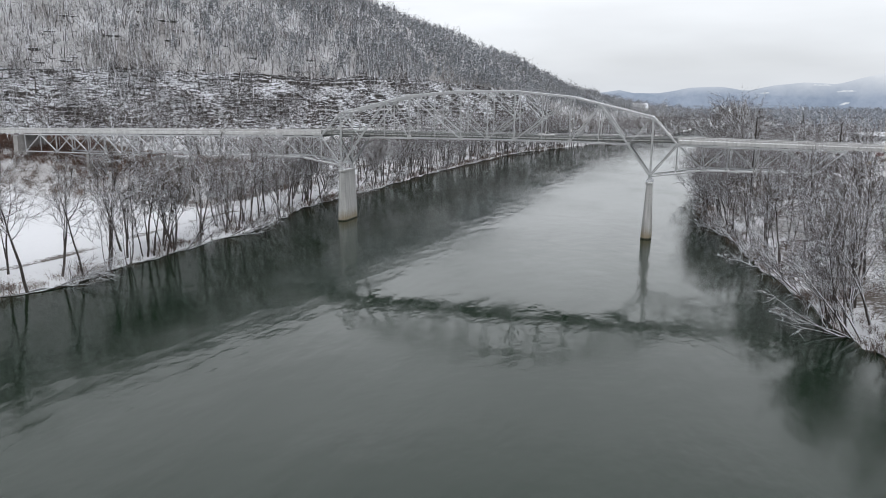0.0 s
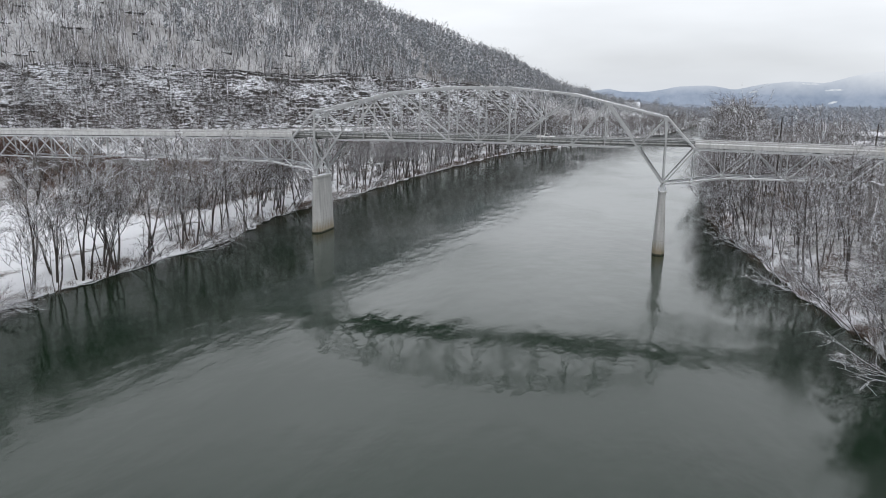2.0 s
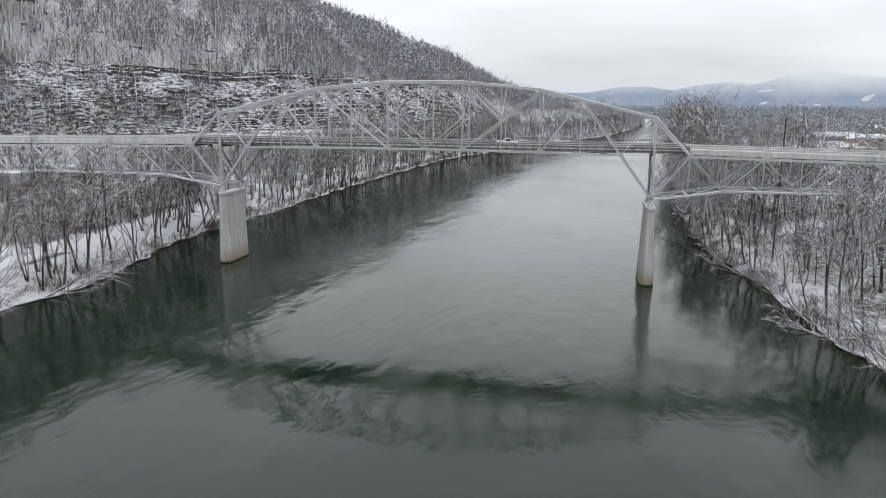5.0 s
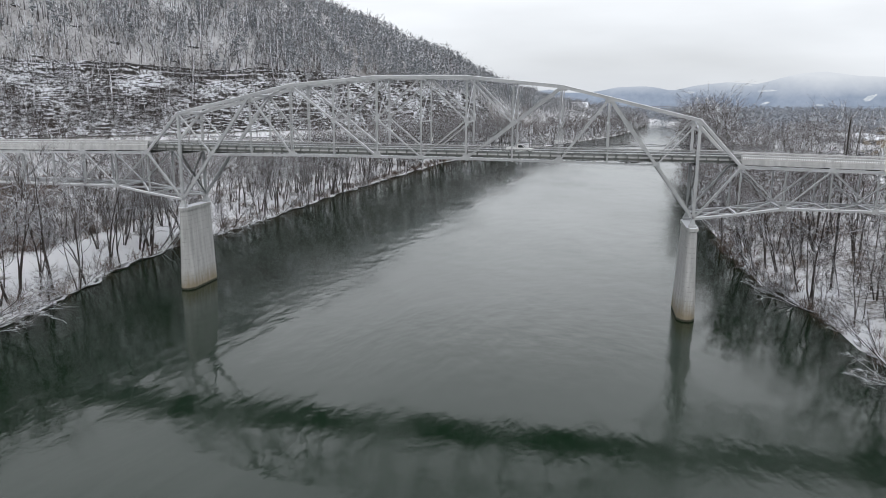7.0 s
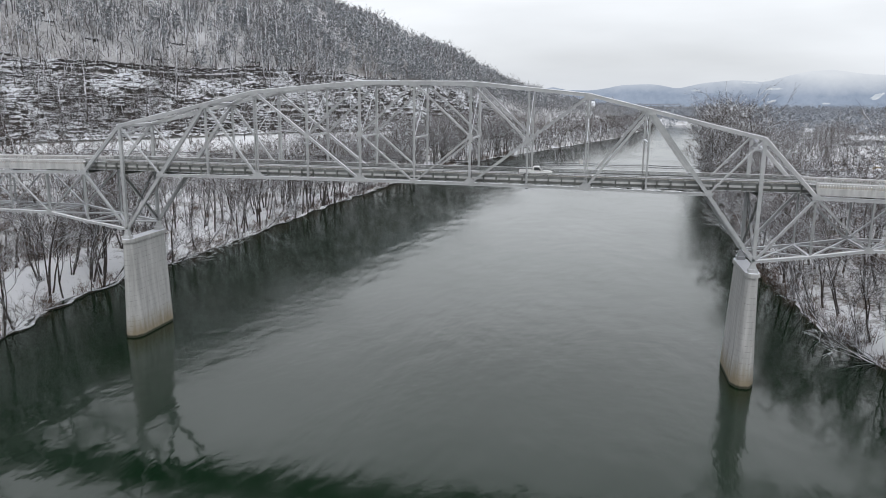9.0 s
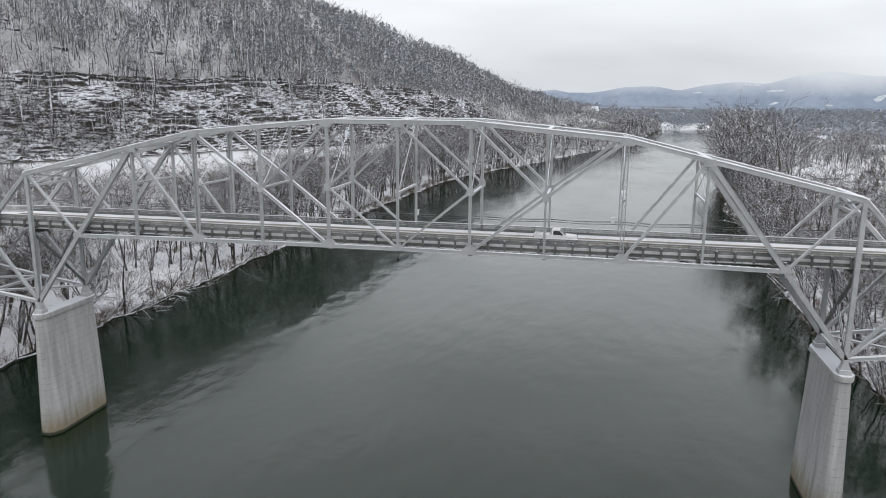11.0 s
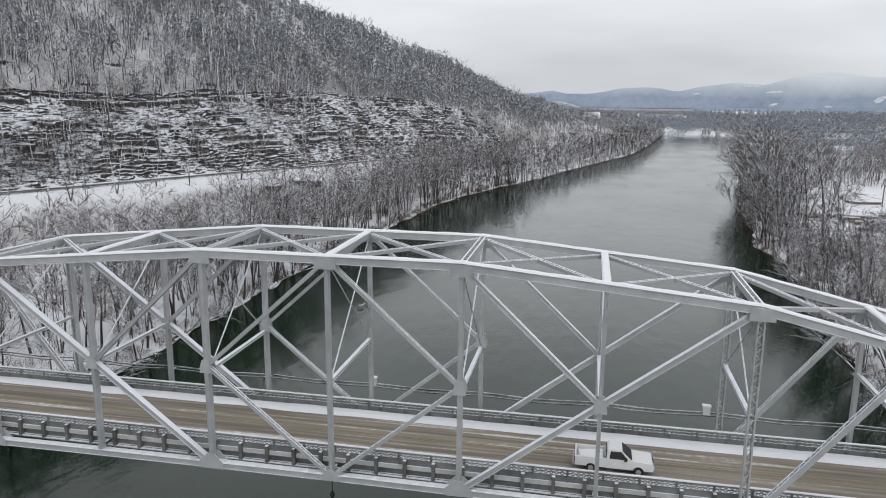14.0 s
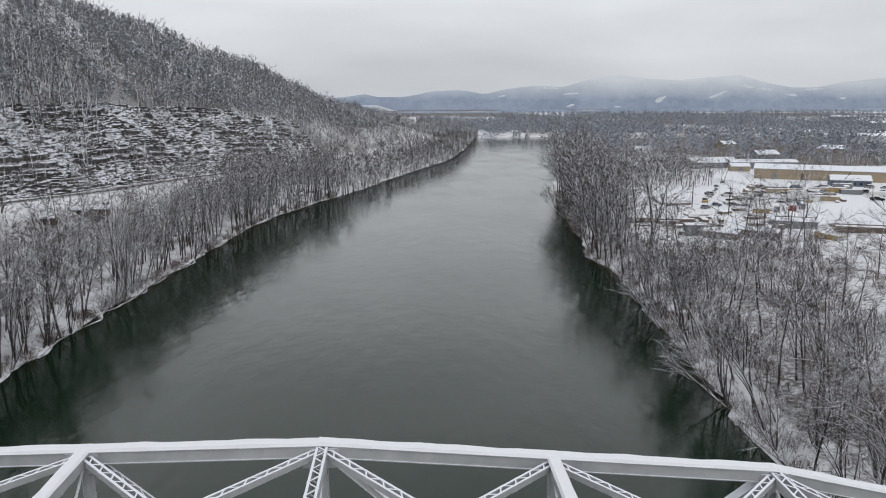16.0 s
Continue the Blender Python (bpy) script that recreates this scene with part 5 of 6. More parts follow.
x, y = spots(1700, 66, 190, -135, 470, right_belt)
scatter("riverside_woods", NEAR, x, y, rng.uniform(0.75, 1.15, len(x)), M["wood_mid"], "bare snowy woods along the river bank", "woods", stem=M["bark"])


x, y = spots(560, 66, 190, 205, 440, lambda x, y: (x > along(BANK_R, y) + 1) & (x < along(BANK_R, y) + 17))
scatter("riverside_woods", NEAR, x, y, rng.uniform(1.3, 1.85, len(x)), M["wood_mid"], "tall bare trees crowding the bank beside the yard", "woods", stem=M["bark"])


x, y = spots(16, 100, 215, 140, 228, lambda x, y: x > along(BANK_R, y) + 30)
x2, y2 = spots(26, 74, 128, 36, 112, lambda x, y: x > along(BANK_R, y) + 5)
x, y = np.concatenate([x, x2]), np.concatenate([y, y2])
scatter("riverside_woods", NEAR, x, y, rng.uniform(1.1, 1.45, len(x)), M["wood_mid"], "scattered tall bare trees on the flat bank", "woods", stem=M["bark"])
y = rng.uniform(0, 1, 120) ** 0.7 * 320 + 110
x = along(BANK_L, y) - rng.uniform(0.3, 12, 120)
scatter("riverside_woods", NEAR, x, y, rng.uniform(1.0, 1.4, 120), M["wood_mid"], "tall bare trees along the water's edge", "woods", stem=M["bark"])


y = rng.uniform(330, 1125, 620)
x = along(BANK_L, y) - rng.uniform(-0.8, 1, 620) ** 2 * 16 + 0.6
scatter("riverside_woods", SLIM + MID, x, y, rng.uniform(0.8, 1.25, 620), M["wood_mid"], "bare trees hanging over the far water's edge", "woods", stem=M["bark_far"])


def flat_left(count, y0, y1):
    y, u = rng.uniform(y0, y1, count), rng.random(count)
    bl, rx = along(BANK_L, y), along(ROAD_X, y)
    x = bl - 2 - u * np.maximum(bl - rx - 9, 3)
    clear = (y > 195) & (y < 300) & (x < rx + 20) & (rng.random(count) < 0.5)
    ok = ~clear & (rng.random(count) < 0.45 - 0.2 * smooth(110, 160, y) + 0.5 * smooth(170, 300, y)) & (rng.random(count) < np.maximum(bl - rx - 9, 3) / 110) & ((y > 430) | (x < bl - 22))
    return x[ok], y[ok]


x, y = flat_left(4600, 14, 1000)
scatter("floodplain_woods", FINE, x, y, rng.uniform(0.85, 1.4, len(x)) * (1 - 0.25 * smooth(300, 500, y)), M["wood_mid"], "bare woods between the river and the hill road", "woods", stem=M["bark_far"])


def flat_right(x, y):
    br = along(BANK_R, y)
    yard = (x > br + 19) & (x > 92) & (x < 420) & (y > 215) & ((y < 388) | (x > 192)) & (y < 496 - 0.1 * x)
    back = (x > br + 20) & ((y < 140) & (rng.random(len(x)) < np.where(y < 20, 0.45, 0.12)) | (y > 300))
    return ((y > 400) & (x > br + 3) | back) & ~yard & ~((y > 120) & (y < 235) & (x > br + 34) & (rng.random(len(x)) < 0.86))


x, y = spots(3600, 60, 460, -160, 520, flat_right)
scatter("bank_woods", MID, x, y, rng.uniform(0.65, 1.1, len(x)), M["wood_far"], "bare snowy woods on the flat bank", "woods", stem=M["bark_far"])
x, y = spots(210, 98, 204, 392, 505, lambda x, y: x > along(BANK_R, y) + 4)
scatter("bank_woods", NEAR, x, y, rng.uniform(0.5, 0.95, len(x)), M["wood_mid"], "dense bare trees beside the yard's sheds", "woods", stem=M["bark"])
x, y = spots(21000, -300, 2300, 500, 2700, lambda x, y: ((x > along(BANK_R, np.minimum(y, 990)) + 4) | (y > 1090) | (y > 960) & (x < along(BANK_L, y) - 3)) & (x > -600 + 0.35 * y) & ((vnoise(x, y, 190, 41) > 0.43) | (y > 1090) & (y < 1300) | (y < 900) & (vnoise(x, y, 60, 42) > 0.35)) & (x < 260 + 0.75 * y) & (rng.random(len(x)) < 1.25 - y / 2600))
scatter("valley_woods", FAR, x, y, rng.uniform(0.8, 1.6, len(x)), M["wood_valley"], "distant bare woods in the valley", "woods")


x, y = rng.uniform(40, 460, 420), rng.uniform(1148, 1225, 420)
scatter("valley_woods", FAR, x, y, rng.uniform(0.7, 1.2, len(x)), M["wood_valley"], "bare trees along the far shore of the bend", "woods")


# Brush: thickets of thin stems below the trees.
def thicket(seed):
    rd = random.Random(seed)
    w = Wood(rd)
    for _ in range(24):
        q = rd.uniform(0, 6.28)
        p = Vector((math.cos(q), math.sin(q), 0)) * rd.uniform(0, 1.5)
        d = Vector((rd.gauss(0, 0.35), rd.gauss(0, 0.35), 1)) * rd.uniform(1.0, 2.8)
        w.blade(p, d, 0.04)
        w.blade(p + d * 0.5, Vector((rd.gauss(0, 0.8), rd.gauss(0, 0.8), rd.uniform(0.2, 0.9))), 0.03)
        w.blade(p + d * 0.35, Vector((rd.gauss(0, 0.8), rd.gauss(0, 0.8), rd.uniform(0.2, 0.9))), 0.03)
    return w.arrays()


BRUSH = [thicket(600 + i) for i in range(4)]


def brush_keep(x, y):
    bl, br, rx = along(BANK_L, y), along(BANK_R, y), along(ROAD_X, y)
    left = (x < bl - 1.0) & (x > rx + 7) & ((bl - x > 24) | (y > 150) | (rng.random(len(x)) < np.where(y > -30, 0.6, 0.3))) & ((bl - x < 12) & (rng.random(len(x)) < 0.3) | (y > 10)) & ((bl - x < 40) | (y < 70))
    right = (x > br + 1.0) & (x < br + 70) & ~((x > 100) & (y > 235))
    return (left | right) & (vnoise(x, y, 16, 51) > 0.36)


x, y = spots(4300, -190, 170, -150, 430, brush_keep)
x2, y2 = spots(1500, -205, -95, -8, 62, lambda x, y: x > along(ROAD_X, y) + 9)
y3 = rng.uniform(-140, 420, 700)
side = rng.random(700) < 0.4
d3 = rng.uniform(-0.2, 4.5, 700)
x3 = np.where(side, along(BANK_L, y3) - d3, along(BANK_R, y3) + d3)
x4, y4 = spots(520, 70, 175, 30, 235, lambda x, y: x > along(BANK_R, y) + 5)
x, y = np.concatenate([x, x2, x3, x4]), np.concatenate([y, y2, y3, y4])
scatter("brush", BRUSH, x, y, rng.uniform(0.6, 1.5, len(x)), M["brush"], "reddish-brown leafless brush poking through snow", "brush", 0.1)

x, y = spots(1500, -250, -140, 0, 58, lambda x, y: (x > along(ROAD_X, y) + 9) & (vnoise(x, y, 12, 52) > 0.3))
scatter("brush", BRUSH, x, y, rng.uniform(0.8, 1.6, len(x)), M["russet"], "dense russet brush on the slope below the road", "brush", 0.1)

plant(1, -103, 243, 1.0, 40, 2)
# Trees that have come down or lean far out over the water.
for bank, sign, kind, py, size, turn, tilt in ((BANK_L, -1, 6, -101, 0.95, 62, 54), (BANK_L, -1, 7, -99, 0.8, 30, 40), (BANK_L, -1, 6, -58, 1.0, 35, 18), (BANK_L, -1, 7, -55, 0.9, 10, 26), (BANK_L, -1, 6, -38, 1.1, 60, 46), (BANK_L, -1, 7, -35, 1.0, 20, 38),
                                               (BANK_L, -1, 7, -6, 0.7, 40, 20), (BANK_L, -1, 6, 30, 0.95, 60, 24), (BANK_L, -1, 4, 35, 0.9, 30, 14), (BANK_L, -1, 6, 45, 0.8, 50, 22), (BANK_L, -1, 7, 48.5, 1.05, 50, 46), (BANK_L, -1, 7, 70, 0.9, 30, 35), (BANK_L, -1, 6, 96, 0.9, 40, 30),
                                               (BANK_R, 1, 6, -88, 1.2, 118, 22), (BANK_R, 1, 6, -86, 1.1, 150, 16), (BANK_R, 1, 7, -84, 1.1, 175, 38), (BANK_R, 1, 7, -30, 0.8, 150, 45), (BANK_R, 1, 6, -22, 0.9, 140, 26), (BANK_R, 1, 7, 14, 0.9, 160, 34), (BANK_R, 1, 6, -55, 1.0, 165, 24)):
    px = float(along(bank, py)) + sign * np.arange(0.2, 6, 0.2)
    dry = px[land(px, np.full(len(px), py)) > 0.75]
    plant(kind, float(dry[0]), py, size, turn, tilt)
plant(2, 116, 148, 0.95, 10, 0)
plant(4, 78, 139, 1.0, 150, 4)
for px, py in ((-112, -8), (-126, -9), (104, -9), (96, -12), (110, -6)):
    plant(rnd.choice((0, 1, 3)), px, py, rnd.uniform(0.6, 0.85), rnd.uniform(0, 360))

# ---------------------------------------------------------------- rock ledges on the hillside
def contour_x(y, z):
    """Where the hillside reaches a height, going up from the road."""
    rx, kx = float(along(ROAD_X, y)), float(along(RIDGE_X, y))
    xs = np.linspace(rx - 8, kx, 60)
    zs = land(xs, np.full(60, y))
    hit = np.nonzero(zs >= z)[0]
    return float(xs[hit[0]]) if len(hit) else None


# The broken rock face: beds of uneven thickness, their fronts set back and forth, snow lying where a lower bed stands out.
rl = random.Random(21)
beds = [rl.choice((0.5, 0.7, 0.9, 1.2, 1.6, 3.4)) * rl.uniform(0.85, 1.15) for _ in range(30)]
cum = np.concatenate([[0], np.cumsum(beds)]) / sum(beds)
def block(y, k, size):
    """A chance value that jumps from block to block along a bed."""
    s = math.sin((math.floor(y / size + k * 0.37) * 127.1 + k * 311.7)) * 43758.5453
    return s - math.floor(s)


cy = np.arange(-60, 580, 0.9)
cols = []
for y in cy:
    rx, kx = float(along(ROAD_X, y)), float(along(RIDGE_X, y))
    xs = np.linspace(rx - 7.5, kx, 90)
    zs = np.maximum.accumulate(land(xs, np.full(90, y)) + np.arange(90) * 1e-4)
    base = float(zs[0]) - 0.3
    crown_z = float(ledge_top(y)) + 4 * (float(vnoise(y, 0, 38, 71)) - 0.4)
    high = crown_z - base
    col = []
    for k in range(30):
        th = high * (cum[k + 1] - cum[k])
        z0 = base + high * cum[k] + (k > 0) * (0.5 * (float(vnoise(y, k * 7.3, 45, 72)) - 0.5) + 0.9 * (block(y, k + 5, 3.1) - 0.5) + 0.7 * (float(vnoise(y, k * 9.1, 1.7, 77)) - 0.5))
        limit = 0.69 - 0.265 * float(smooth(120, 235, y)) - 0.06 * (k > 25) + 0.10 * (0.5 - float(vnoise(y, k * 2.0, 34, 79)))
        bare = float(smooth(limit, limit + 0.05, 0.74 * vnoise(y, k * 2.6, 9, 76) + 0.14 * vnoise(y, k * 3.7, 2.6, 74) + 0.12 * block(y, k, 3.7)))
        jut = 1.0 * (float(vnoise(y, k * 5.1, 13, 75)) - 0.5) + 1.2 * (block(y, k + 3, 2.3) - 0.5) + 1.2 * (block(y, k + 9, 6.7) - 0.5)
        xc = float(np.interp(z0 + th * 0.5, zs, xs)) + 1.3 + jut
        for rock_x, rock_f, snow_f in ((xc - 0.35, 0.0, 0.0), (xc + 0.7 * (float(vnoise(y, k * 3.3, 1.9, 78)) - 0.5), 0.5, 0.33), (xc + 0.15, 0.9, 0.66), (xc - 0.3, 0.97, 0.9)):
            zz = z0 + th * (snow_f + (rock_f - snow_f) * bare)
            slope_x = float(np.interp(zz, zs, xs)) + 1.1
            col.append((slope_x + (rock_x - slope_x) * bare, y, zz))
    # The top runs back into the slope.
    xe = float(np.interp(crown_z, zs, xs))
    col.append((xe - 4.0, y, crown_z - 1.2))
    cols.append(col)
C = np.array(cols)
ci = np.arange(C.shape[0] * C.shape[1]).reshape(C.shape[:2])
q = np.stack([ci[:-1, :-1], ci[1:, :-1], ci[1:, 1:], ci[:-1, 1:]], -1).reshape(-1, 4)
cliff = new("cliff", tri_mesh("cliff", C.reshape(-1, 3), np.concatenate([q[:, [0, 1, 2]], q[:, [0, 2, 3]]]), M["rock"]))
tagged(cliff, "layered dark rock face with snow on its broken shelves", "cliff", kind="structure")


def ledge(y0, length, z, thick, deep, seed):
    """A jutting slab of rock that follows the slope, with a broken front."""
    rd = random.Random(seed)
    steps = max(3, int(length / 1.6))
    rings = []
    for i in range(steps + 1):
        y = y0 + length * i / steps
        x = contour_x(y, z)
        if x is None:
            return None
        end = 0.4 if i in (0, steps) else 1.0
        f = rd.uniform(-0.7, 0.6) * end - (1 - end) * 1.5
        th = thick * rd.uniform(0.8, 1.15)
        rings.append([Vector((x + 1.6 + f, y, z - th * 0.7)), Vector((x + 2.3 + f + rd.uniform(-0.2, 0.2), y, z + th * 0.1)), Vector((x + 2.1 + f + rd.uniform(-0.3, 0.2), y, z + th * 0.40 * end)),
                      Vector((x - deep, y, z + th * 0.45 + 0.6)), Vector((x - deep, y, z - 1.6))])
    s = Shape()
    s.loft(rings)
    return s


for n_ledge in range(170):
    y = rl.uniform(-40, 470)
    reach = 1.0 + 1.3 * float(smooth(330, 90, y))
    z = ROAD_Z + (float(ledge_top(y)) - ROAD_Z) * rl.uniform(0.08, reach)
    sh = ledge(y, rl.choice((3, 4, 6, 9, 15)) * rl.uniform(0.8, 1.2), z, rl.uniform(0.6, 1.7), rl.uniform(2.0, 3.0), n_ledge)
    if sh:
        part("rock_ledge", sh, M["rock"], cliff)

# ---------------------------------------------------------------- buildings and the works yard
def gable_house(name, label, x, y, length, depth, wall_h, roof_h, turn, wall, doors=0, windows=0, chimney=False):
    """A house with a snow-covered gable roof, its ridge along the length."""
    g = float(land(x, y)) - 0.15
    ob = tagged(new(name), label, "building", "buildings")
    ob.matrix_basis = pose(x, y, g, 0, 0, turn)
    a, b = length / 2, depth / 2
    s = Shape()
    s.box(-a, a, -b, b, 0, wall_h)
    for e in (-1, 1):
        s.quads([(e * a, -b, wall_h), (e * a, b, wall_h), (e * a, 0, wall_h + roof_h)], [(e * (a - 0.2), -b, wall_h), (e * (a - 0.2), b, wall_h), (e * (a - 0.2), 0, wall_h + roof_h)])
    part("wall", s, wall, ob)
    for e in (-1, 1):
        s = Shape()
        o = 0.5
        s.quads([(-a - o, e * (b + o), wall_h - o * roof_h / b), (a + o, e * (b + o), wall_h - o * roof_h / b), (a + o, 0, wall_h + roof_h), (-a - o, 0, wall_h + roof_h)],
                [(-a - o, e * (b + o), wall_h - o * roof_h / b + 0.3), (a + o, e * (b + o), wall_h - o * roof_h / b + 0.3), (a + o, 0, wall_h + roof_h + 0.3), (-a - o, 0, wall_h + roof_h + 0.3)])
        part("roof", s, M["roof"], ob, "roof slope under snow")
    for i in range(doors):
        xx = -a + (i + 0.7) * length / max(1, doors + 0.4)
        s = Shape()
        s.box(xx - 1.5, xx + 1.5, -b - 0.08, -b, 0, min(3.4, wall_h * 0.8))
        part("door", s, M["brownwall"] if i % 2 else M["greywall"], ob)
    for i in range(windows):
        xx = -a + (i + 0.5) * length / windows
        s = Shape()
        s.box(xx - 0.55, xx + 0.55, -b - 0.06, -b, 1.0, 2.2)
        part("window", s, M["glass"], ob)
    if chimney:
        s = Shape()
        s.box(-0.4, 0.4, 0.3, 1.1, wall_h, wall_h + roof_h + 1.2)
        part("chimney", s, M["brownwall"], ob)
    return ob


gable_house("warehouse", "long tan metal warehouse with a snow-covered roof", 277, 408, 104, 22, 6.0, 2.2, -28.7, M["tan"], 6, 0)
gable_house("warehouse", "long low shed with a snowy roof behind the yard", 264, 491, 46, 12, 4.5, 1.6, -6, M["greywall"], 2, 0)
gable_house("shed", "broad shed with a tilted snow-covered roof", 230, 500, 38, 18, 4.0, 3.0, 14, M["greywall"], 1, 2)
gable_house("shed", "small grey shed beside the yard entrance", 238, 470, 12, 9, 3.5, 1.8, -10, M["tan"], 1, 1)
gable_house("house", "blue-grey single-storey house with white window frames", 260, 380, 20, 11, 3.4, 2.4, -22, M["bluegrey"], 1, 6, True)
gable_house("cabin", "small dark cabin below the hill road", -110, 235, 6, 4.5, 2.4, 0.9, 10, M["brownwall"], 0, 1)
gable_house("cabin", "low brown cabin with a flat snowy roof", -102.5, 251, 13, 5.5, 2.6, 0.7, 14, M["brownwall"], 1, 2)
gable_house("house", "white gabled house among far riverside trees", 14, 940, 22, 12, 7, 6, 10, M["white"], 0, 4, True)
gable_house("shed", "low shed with brown walls and snowy roof", 139.5, 238.5, 14, 6, 2.8, 0.9, -44, M["brownwall"], 1, 0)
gable_house("shed", "low tan lean-to under snow", 127, 241, 12, 6, 2.6, 0.8, -40, M["timber"], 1, 0)
gable_house("shed", "grey corrugated shed at the yard's edge", 119.7, 249.5, 7, 5, 4.2, 0.4, -4, M["greywall"], 0, 0)
gable_house("shed", "pale grey rounded shelter with a snowy roof over stored goods", 160, 254, 17, 6, 2.8, 0.9, -23, M["greywall"], 0, 0)
for i, (hx, hy, w, t) in enumerate(((420, 1140, 30, 10), (1110, 1790, 60, -12), (640, 900, 46, -20), (720, 870, 40, -14), (560, 980, 24, 12), (330, 700, 16, 20), (230, 650, 14, -10), (860, 1250, 50, -8), (980, 1330, 40, 6), (520, 760, 60, -16), (300, 560, 18, 5), (390, 620, 22, -25))):
    gable_house("far_building", "distant pale building with a snow-covered roof", hx, hy, w, 14, 5 if w < 50 else 9, 3, t, (M["white"], M["greywall"], M["tan"])[i % 3], 0, 3)


def stack(x, y, length, depth, layers, turn, material, label):
    """A pile of boards on bearers, the upper layers uneven."""
    g = float(land(x, y)) - 0.05
    ob = tagged(new("board_stack"), label, "board stack", "yard goods")
    ob.matrix_basis = pose(x, y, g, 0, 0, turn)
    rd = random.Random(int(x * 7 + y))
    for i in range(layers):
        s = Shape()
        o = rd.uniform(-0.4, 0.4)
        w = length / 2 * rd.uniform(0.8, 1.0)
        s.box(-w + o, w + o, -depth / 2, depth / 2, 0.1 + i * 0.55, 0.1 + i * 0.55 + 0.42)
        part("layer", s, material, ob)
    s = Shape()
    s.quads([(-w + o, -depth / 2, layers * 0.55), (w + o, -depth / 2, layers * 0.55), (w + o, depth / 2, layers * 0.55), (-w + o, depth / 2, layers * 0.55)],
            [(-w * 0.9 + o, -depth * 0.4, layers * 0.55 + 0.25), (w * 0.9 + o, -depth * 0.42, layers * 0.55 + 0.2), (w * 0.92 + o, depth * 0.4, layers * 0.55 + 0.25), (-w * 0.9 + o, depth * 0.42, layers * 0.55 + 0.2)])
    part("snow_cover", s, M["snow"], ob)


for args in ((137, 338, 22, 3, 2, 84), (142, 326, 14, 3, 2, 10), (138, 293, 10, 5, 1, 0), (112, 284, 22, 3, 4, -8), (121, 273, 18, 2.5, 4, -10), (124, 262, 16, 3, 3, -14), (152, 296, 7, 3, 2, 30), (160, 300, 6, 3, 2, 10), 
             (182, 245, 22, 3, 3, -20), (176, 236, 18, 3, 4, -20), (196, 350, 20, 2, 2, -15), (160, 278, 14, 2.5, 3, -28), (170, 270, 16, 2.5, 3, -26)):
    stack(*args, M["timber"], "stack of weathered boards under snow in the yard")


def container(x, y, length, turn, material, label, height=2.5, name="container"):
    g = float(land(x, y)) - 0.03
    ob = tagged(new(name), label, "container", "yard goods")
    ob.matrix_basis = pose(x, y, g, 0, 0, turn)
    s = Shape()
    s.box(-length / 2, length / 2, -1.2, 1.2, 0.1, height)
    for i in range(int(length / 0.6)):
        xx = -length / 2 + 0.3 + i * 0.6
        for e in (-1, 1):
            s.box(xx - 0.12, xx + 0.12, min(e * 1.2, e * 1.26), max(e * 1.2, e * 1.26), 0.25, height - 0.15)
    part("body", s, material, ob)
    s = Shape()
    s.quads([(-length / 2, -1.2, height + 0.004), (length / 2, -1.2, height + 0.004), (length / 2, 1.2, height + 0.004), (-length / 2, 1.2, height + 0.004)],
            [(-length / 2 + 0.15, -1.0, height + 0.2), (length / 2 - 0.15, -1.0, height + 0.2), (length / 2 - 0.15, 1.0, height + 0.2), (-length / 2 + 0.15, 1.0, height + 0.2)])
    part("snow_cover", s, M["snow"], ob)
    s = Shape()
    s.box(length / 2, length / 2 + 0.06, -1.0, 1.0, 0.25, height - 0.15)
    part("door", s, M["greywall"], ob)


container(174, 293, 8, 62, M["greywall"], "grey freight container under snow")
container(181, 293, 6, 60, M["red"], "red freight container with a snowy top")
container(187, 296, 8, 60, M["greywall"], "dark grey freight container with a snowy top")
container(165.5, 290, 6.5, -10, M["yellow"], "yellow skip container with snow", 1.9)
container(212, 358, 16, -18, M["yellow"], "long yellow trailer frame in the yard", 1.3)
container(233.5, 349, 11, -4, M["yellow"], "yellow flatbed trailer in the yard", 2.6)
container(159.5, 228.5, 11, -78, M["yellow"], "yellow-brown trailer under snow", 2.0)
container(198, 318, 16.5, -12, M["white"], "long pale box trailer dusted with snow", 3.0)
container(203, 324, 15, -12, M["greywall"], "grey box trailer beside another", 3.0)


def car(x, y, turn, material, label, size=1.0):
    g = float(land(x, y)) - 0.02
    ob = tagged(new("parked_vehicle"), label, "vehicle", "parked vehicles")
    ob.matrix_basis = pose(x, y, g, 0, 0, turn)
    k = size

    def hull(profile, half):
        s = Shape()
        s.quads([(px * k, -half * k, pz * k) for px, pz in profile], [(px * k, half * k, pz * k) for px, pz in profile])
        return s

    part("body", hull([(-2.2, 0.35), (2.2, 0.35), (2.25, 0.7), (1.9, 0.9), (-2.1, 1.0), (-2.25, 0.7)], 0.88), material, ob)
    part("cabin", hull([(1.0, 0.92), (0.4, 1.45), (-1.3, 1.5), (-1.9, 1.0)], 0.75), M["glass"], ob)
    part("snow_cover", hull([(0.45, 1.44), (0.3, 1.62), (-1.2, 1.66), (-1.4, 1.5)], 0.74), M["snow"], ob)
    for wx in (-1.35, 1.35):
        for e in (-1, 1):
            s = Shape()
            s.tube([(wx * k, e * 0.66 * k, 0.32 * k), (wx * k, e * 0.9 * k, 0.32 * k)], [0.32 * k, 0.32 * k], 10)
            part("wheel", s, M["rubber"], ob)


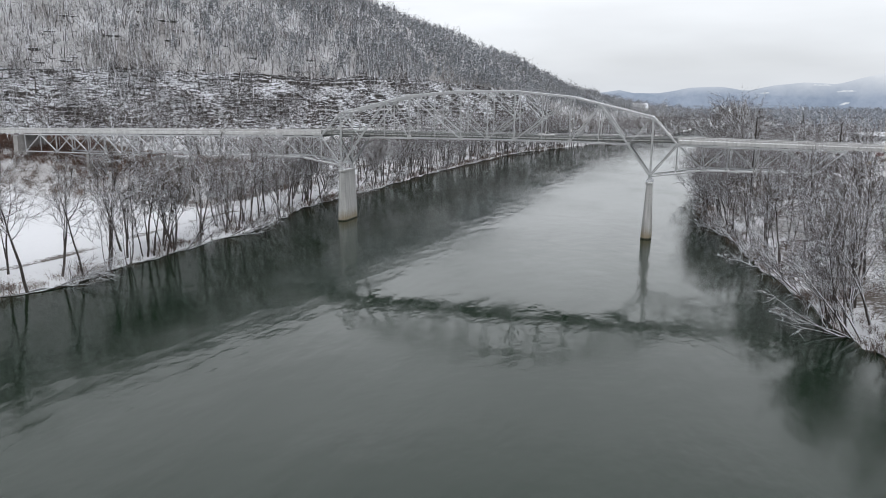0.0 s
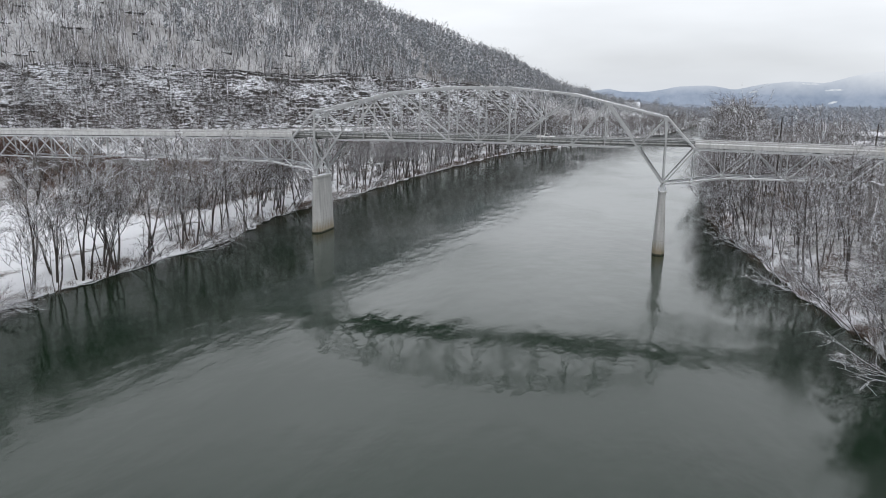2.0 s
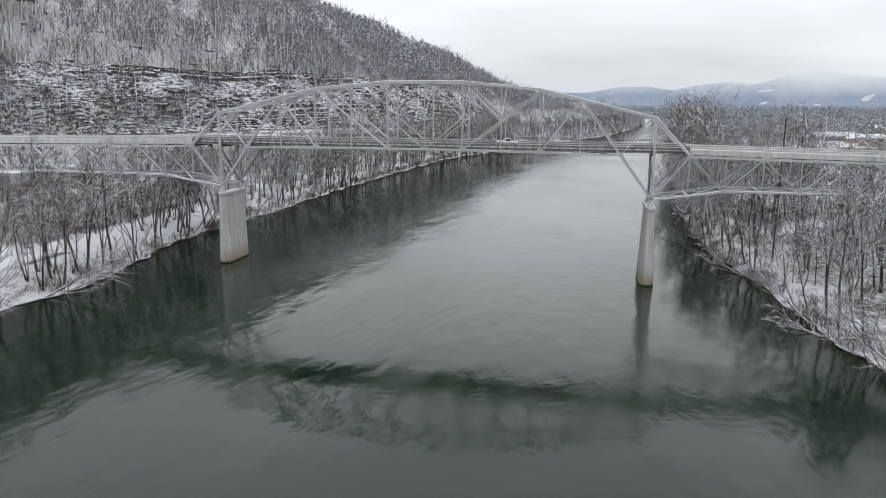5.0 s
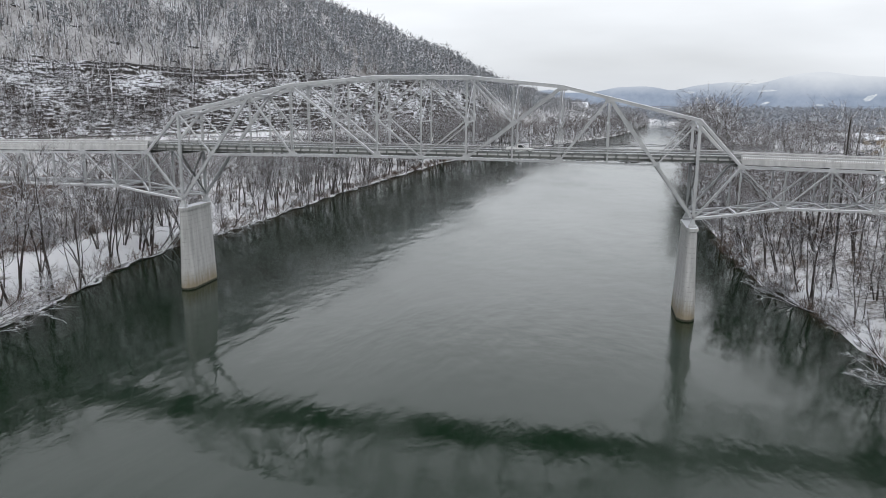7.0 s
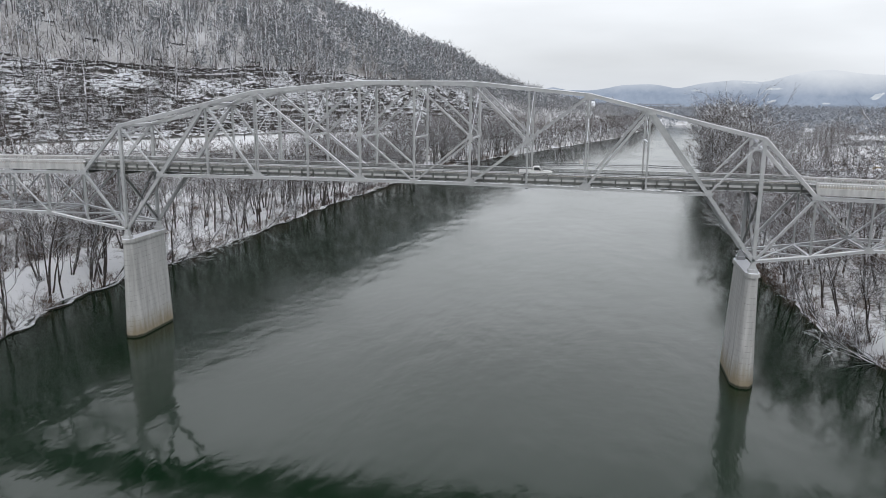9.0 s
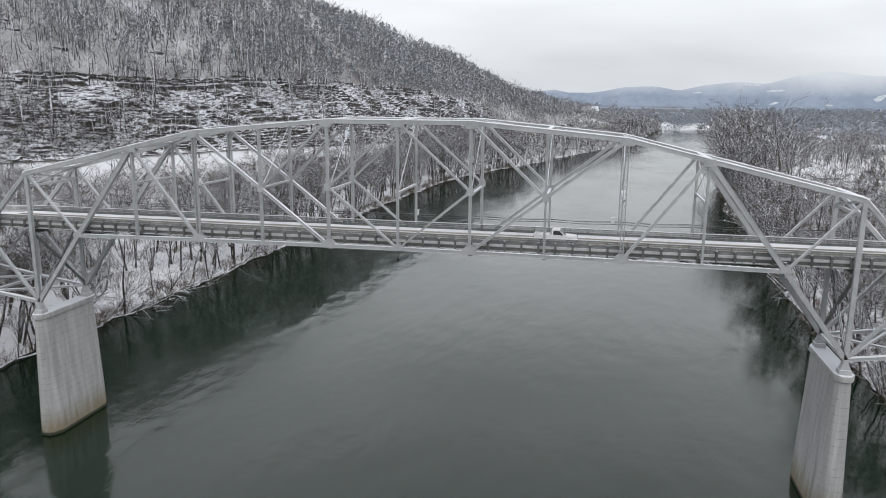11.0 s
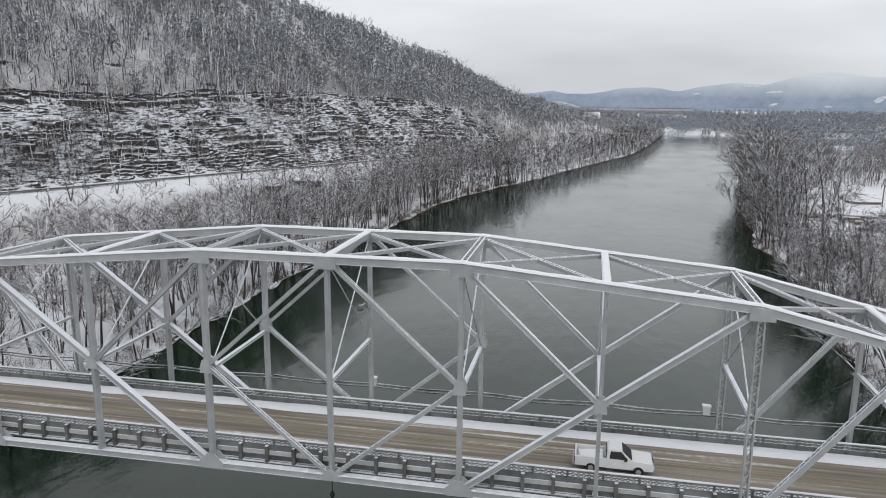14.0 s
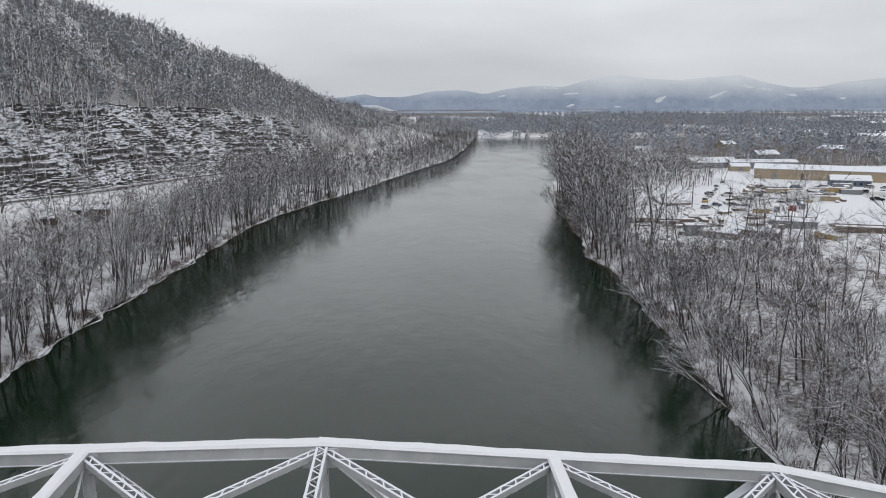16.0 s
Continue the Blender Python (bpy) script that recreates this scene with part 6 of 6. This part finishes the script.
cl = random.Random(5)
for i, (cx, cy) in enumerate(((160, 336), (165, 345), (170, 354), (175, 363), (180, 372), (186, 385), (196, 400), (158, 318), (163, 313), (168, 308), (166, 322), (172, 328), (178, 336), (184, 342), (176, 345), (190, 352),
                              (198, 338), (204, 345), (210, 350), (215, 342), (221, 366), (204, 362), (228, 348), (240, 352), (250, 348), (192, 322), (200, 316), (150, 312), (207, 325), (218, 332), (262, 366), (270, 362))):
    mt = ("white", "greywall", "bluegrey", "white", "yellow", "chrome")[cl.randint(0, 5)]
    car(cx + cl.uniform(-1, 1), cy + cl.uniform(-1, 1), cl.uniform(0, 360), M[mt], "snow-dusted vehicle parked in the works yard", cl.choice((0.9, 1.0, 1.0, 1.25, 1.5)))


yl = random.Random(8)
for _ in range(26):
    stack(yl.uniform(104, 165), yl.uniform(240, 285), yl.uniform(4, 13), yl.uniform(1.5, 3.5), yl.randint(1, 4), yl.choice((-28, -12, 62, 75)) + yl.uniform(-8, 8), M["timber"] if yl.random() < 0.7 else M["greywall"], "stack of weathered goods under snow in the yard")
for _ in range(22):
    stack(yl.uniform(168, 255), yl.uniform(300, 370), yl.uniform(3, 9), yl.uniform(1.5, 2.6), yl.randint(1, 3), yl.choice((-22, 68)) + yl.uniform(-10, 10), (M["timber"], M["greywall"], M["tan"], M["rubber"])[yl.randint(0, 3)], "heap of stored material under snow beside vehicles")
for _ in range(12):
    container(yl.uniform(180, 258), yl.uniform(305, 368), yl.uniform(5, 12), yl.choice((-22, 68)) + yl.uniform(-6, 6), (M["white"], M["greywall"], M["bluegrey"], M["tan"])[yl.randint(0, 3)], "box trailer with snow on its roof in the yard", yl.uniform(2.2, 3.0))
for _ in range(30):
    car(yl.uniform(168, 262), yl.uniform(300, 375), yl.choice((-22, 68, 158)) + yl.uniform(-15, 15), M[yl.choice(("white", "greywall", "bluegrey", "chrome", "rubber"))], "snow-dusted vehicle parked in the works yard", yl.choice((1.0, 1.2, 1.4)))


def headwall(x, y, turn):
    """A small concrete portal with a dark passage, under the hill road."""
    g = float(land(x, y)) - 0.5
    ob = tagged(new("culvert"), "small pale concrete portal with a dark opening", "culvert")
    ob.matrix_basis = pose(x, y, g, 0, 0, turn)
    for x0, x1 in ((-5, -1.8), (1.8, 3.4)):
        s = Shape()
        s.box(x0, x1, -0.5, 6, 0, 4.6)
        part("wing_wall", s, M["concrete"], ob)
    s = Shape()
    s.box(-6, 4.4, -0.9, 6, 4.604, 5.4)
    part("roof_slab", s, M["concrete"], ob)
    # Black sheet closing the passage: the dark of the opening painted as colour.
    s = Shape()
    s.box(-1.8, 1.8, 5.6, 6, 0, 4.6)
    part("dark_backing", s, M["rubber"], ob)


headwall(-128, 22, 4)


def pole(x, y, top_z, arm=True):
    g = float(land(x, y)) - 0.3
    ob = tagged(new("utility_pole"), "dark wooden utility pole with a crossarm", "utility pole", "utility poles")
    ob.location = (x, y, g)
    s = Shape()
    s.tube([(0, 0, 0), (0, 0, (top_z - g) / 2), (0, 0, top_z - g)], [0.24, 0.2, 0.15], 8)
    part("shaft", s, M["pole_wood"], ob)
    if arm:
        s = Shape()
        s.bar((-1.2, 0, top_z - g - 0.8), (1.2, 0, top_z - g - 0.8), 0.12, 0.14)
        part("crossarm", s, M["pole_wood"], ob)
        for e in (-1.0, 0.0, 1.0):
            s = Shape()
            s.tube([(e, 0, top_z - g - 0.73), (e, 0, top_z - g - 0.5)], [0.06, 0.04], 6)
            part("insulator", s, M["greywall"], ob)


pole(78.5, 20, 35.9, False)
pole(101.5, 19.5, 34.8, False)
for px, py in ((146, 318), (152, 292), (188, 400), (120, 300), (170, 262)):
    pole(px, py, 19)
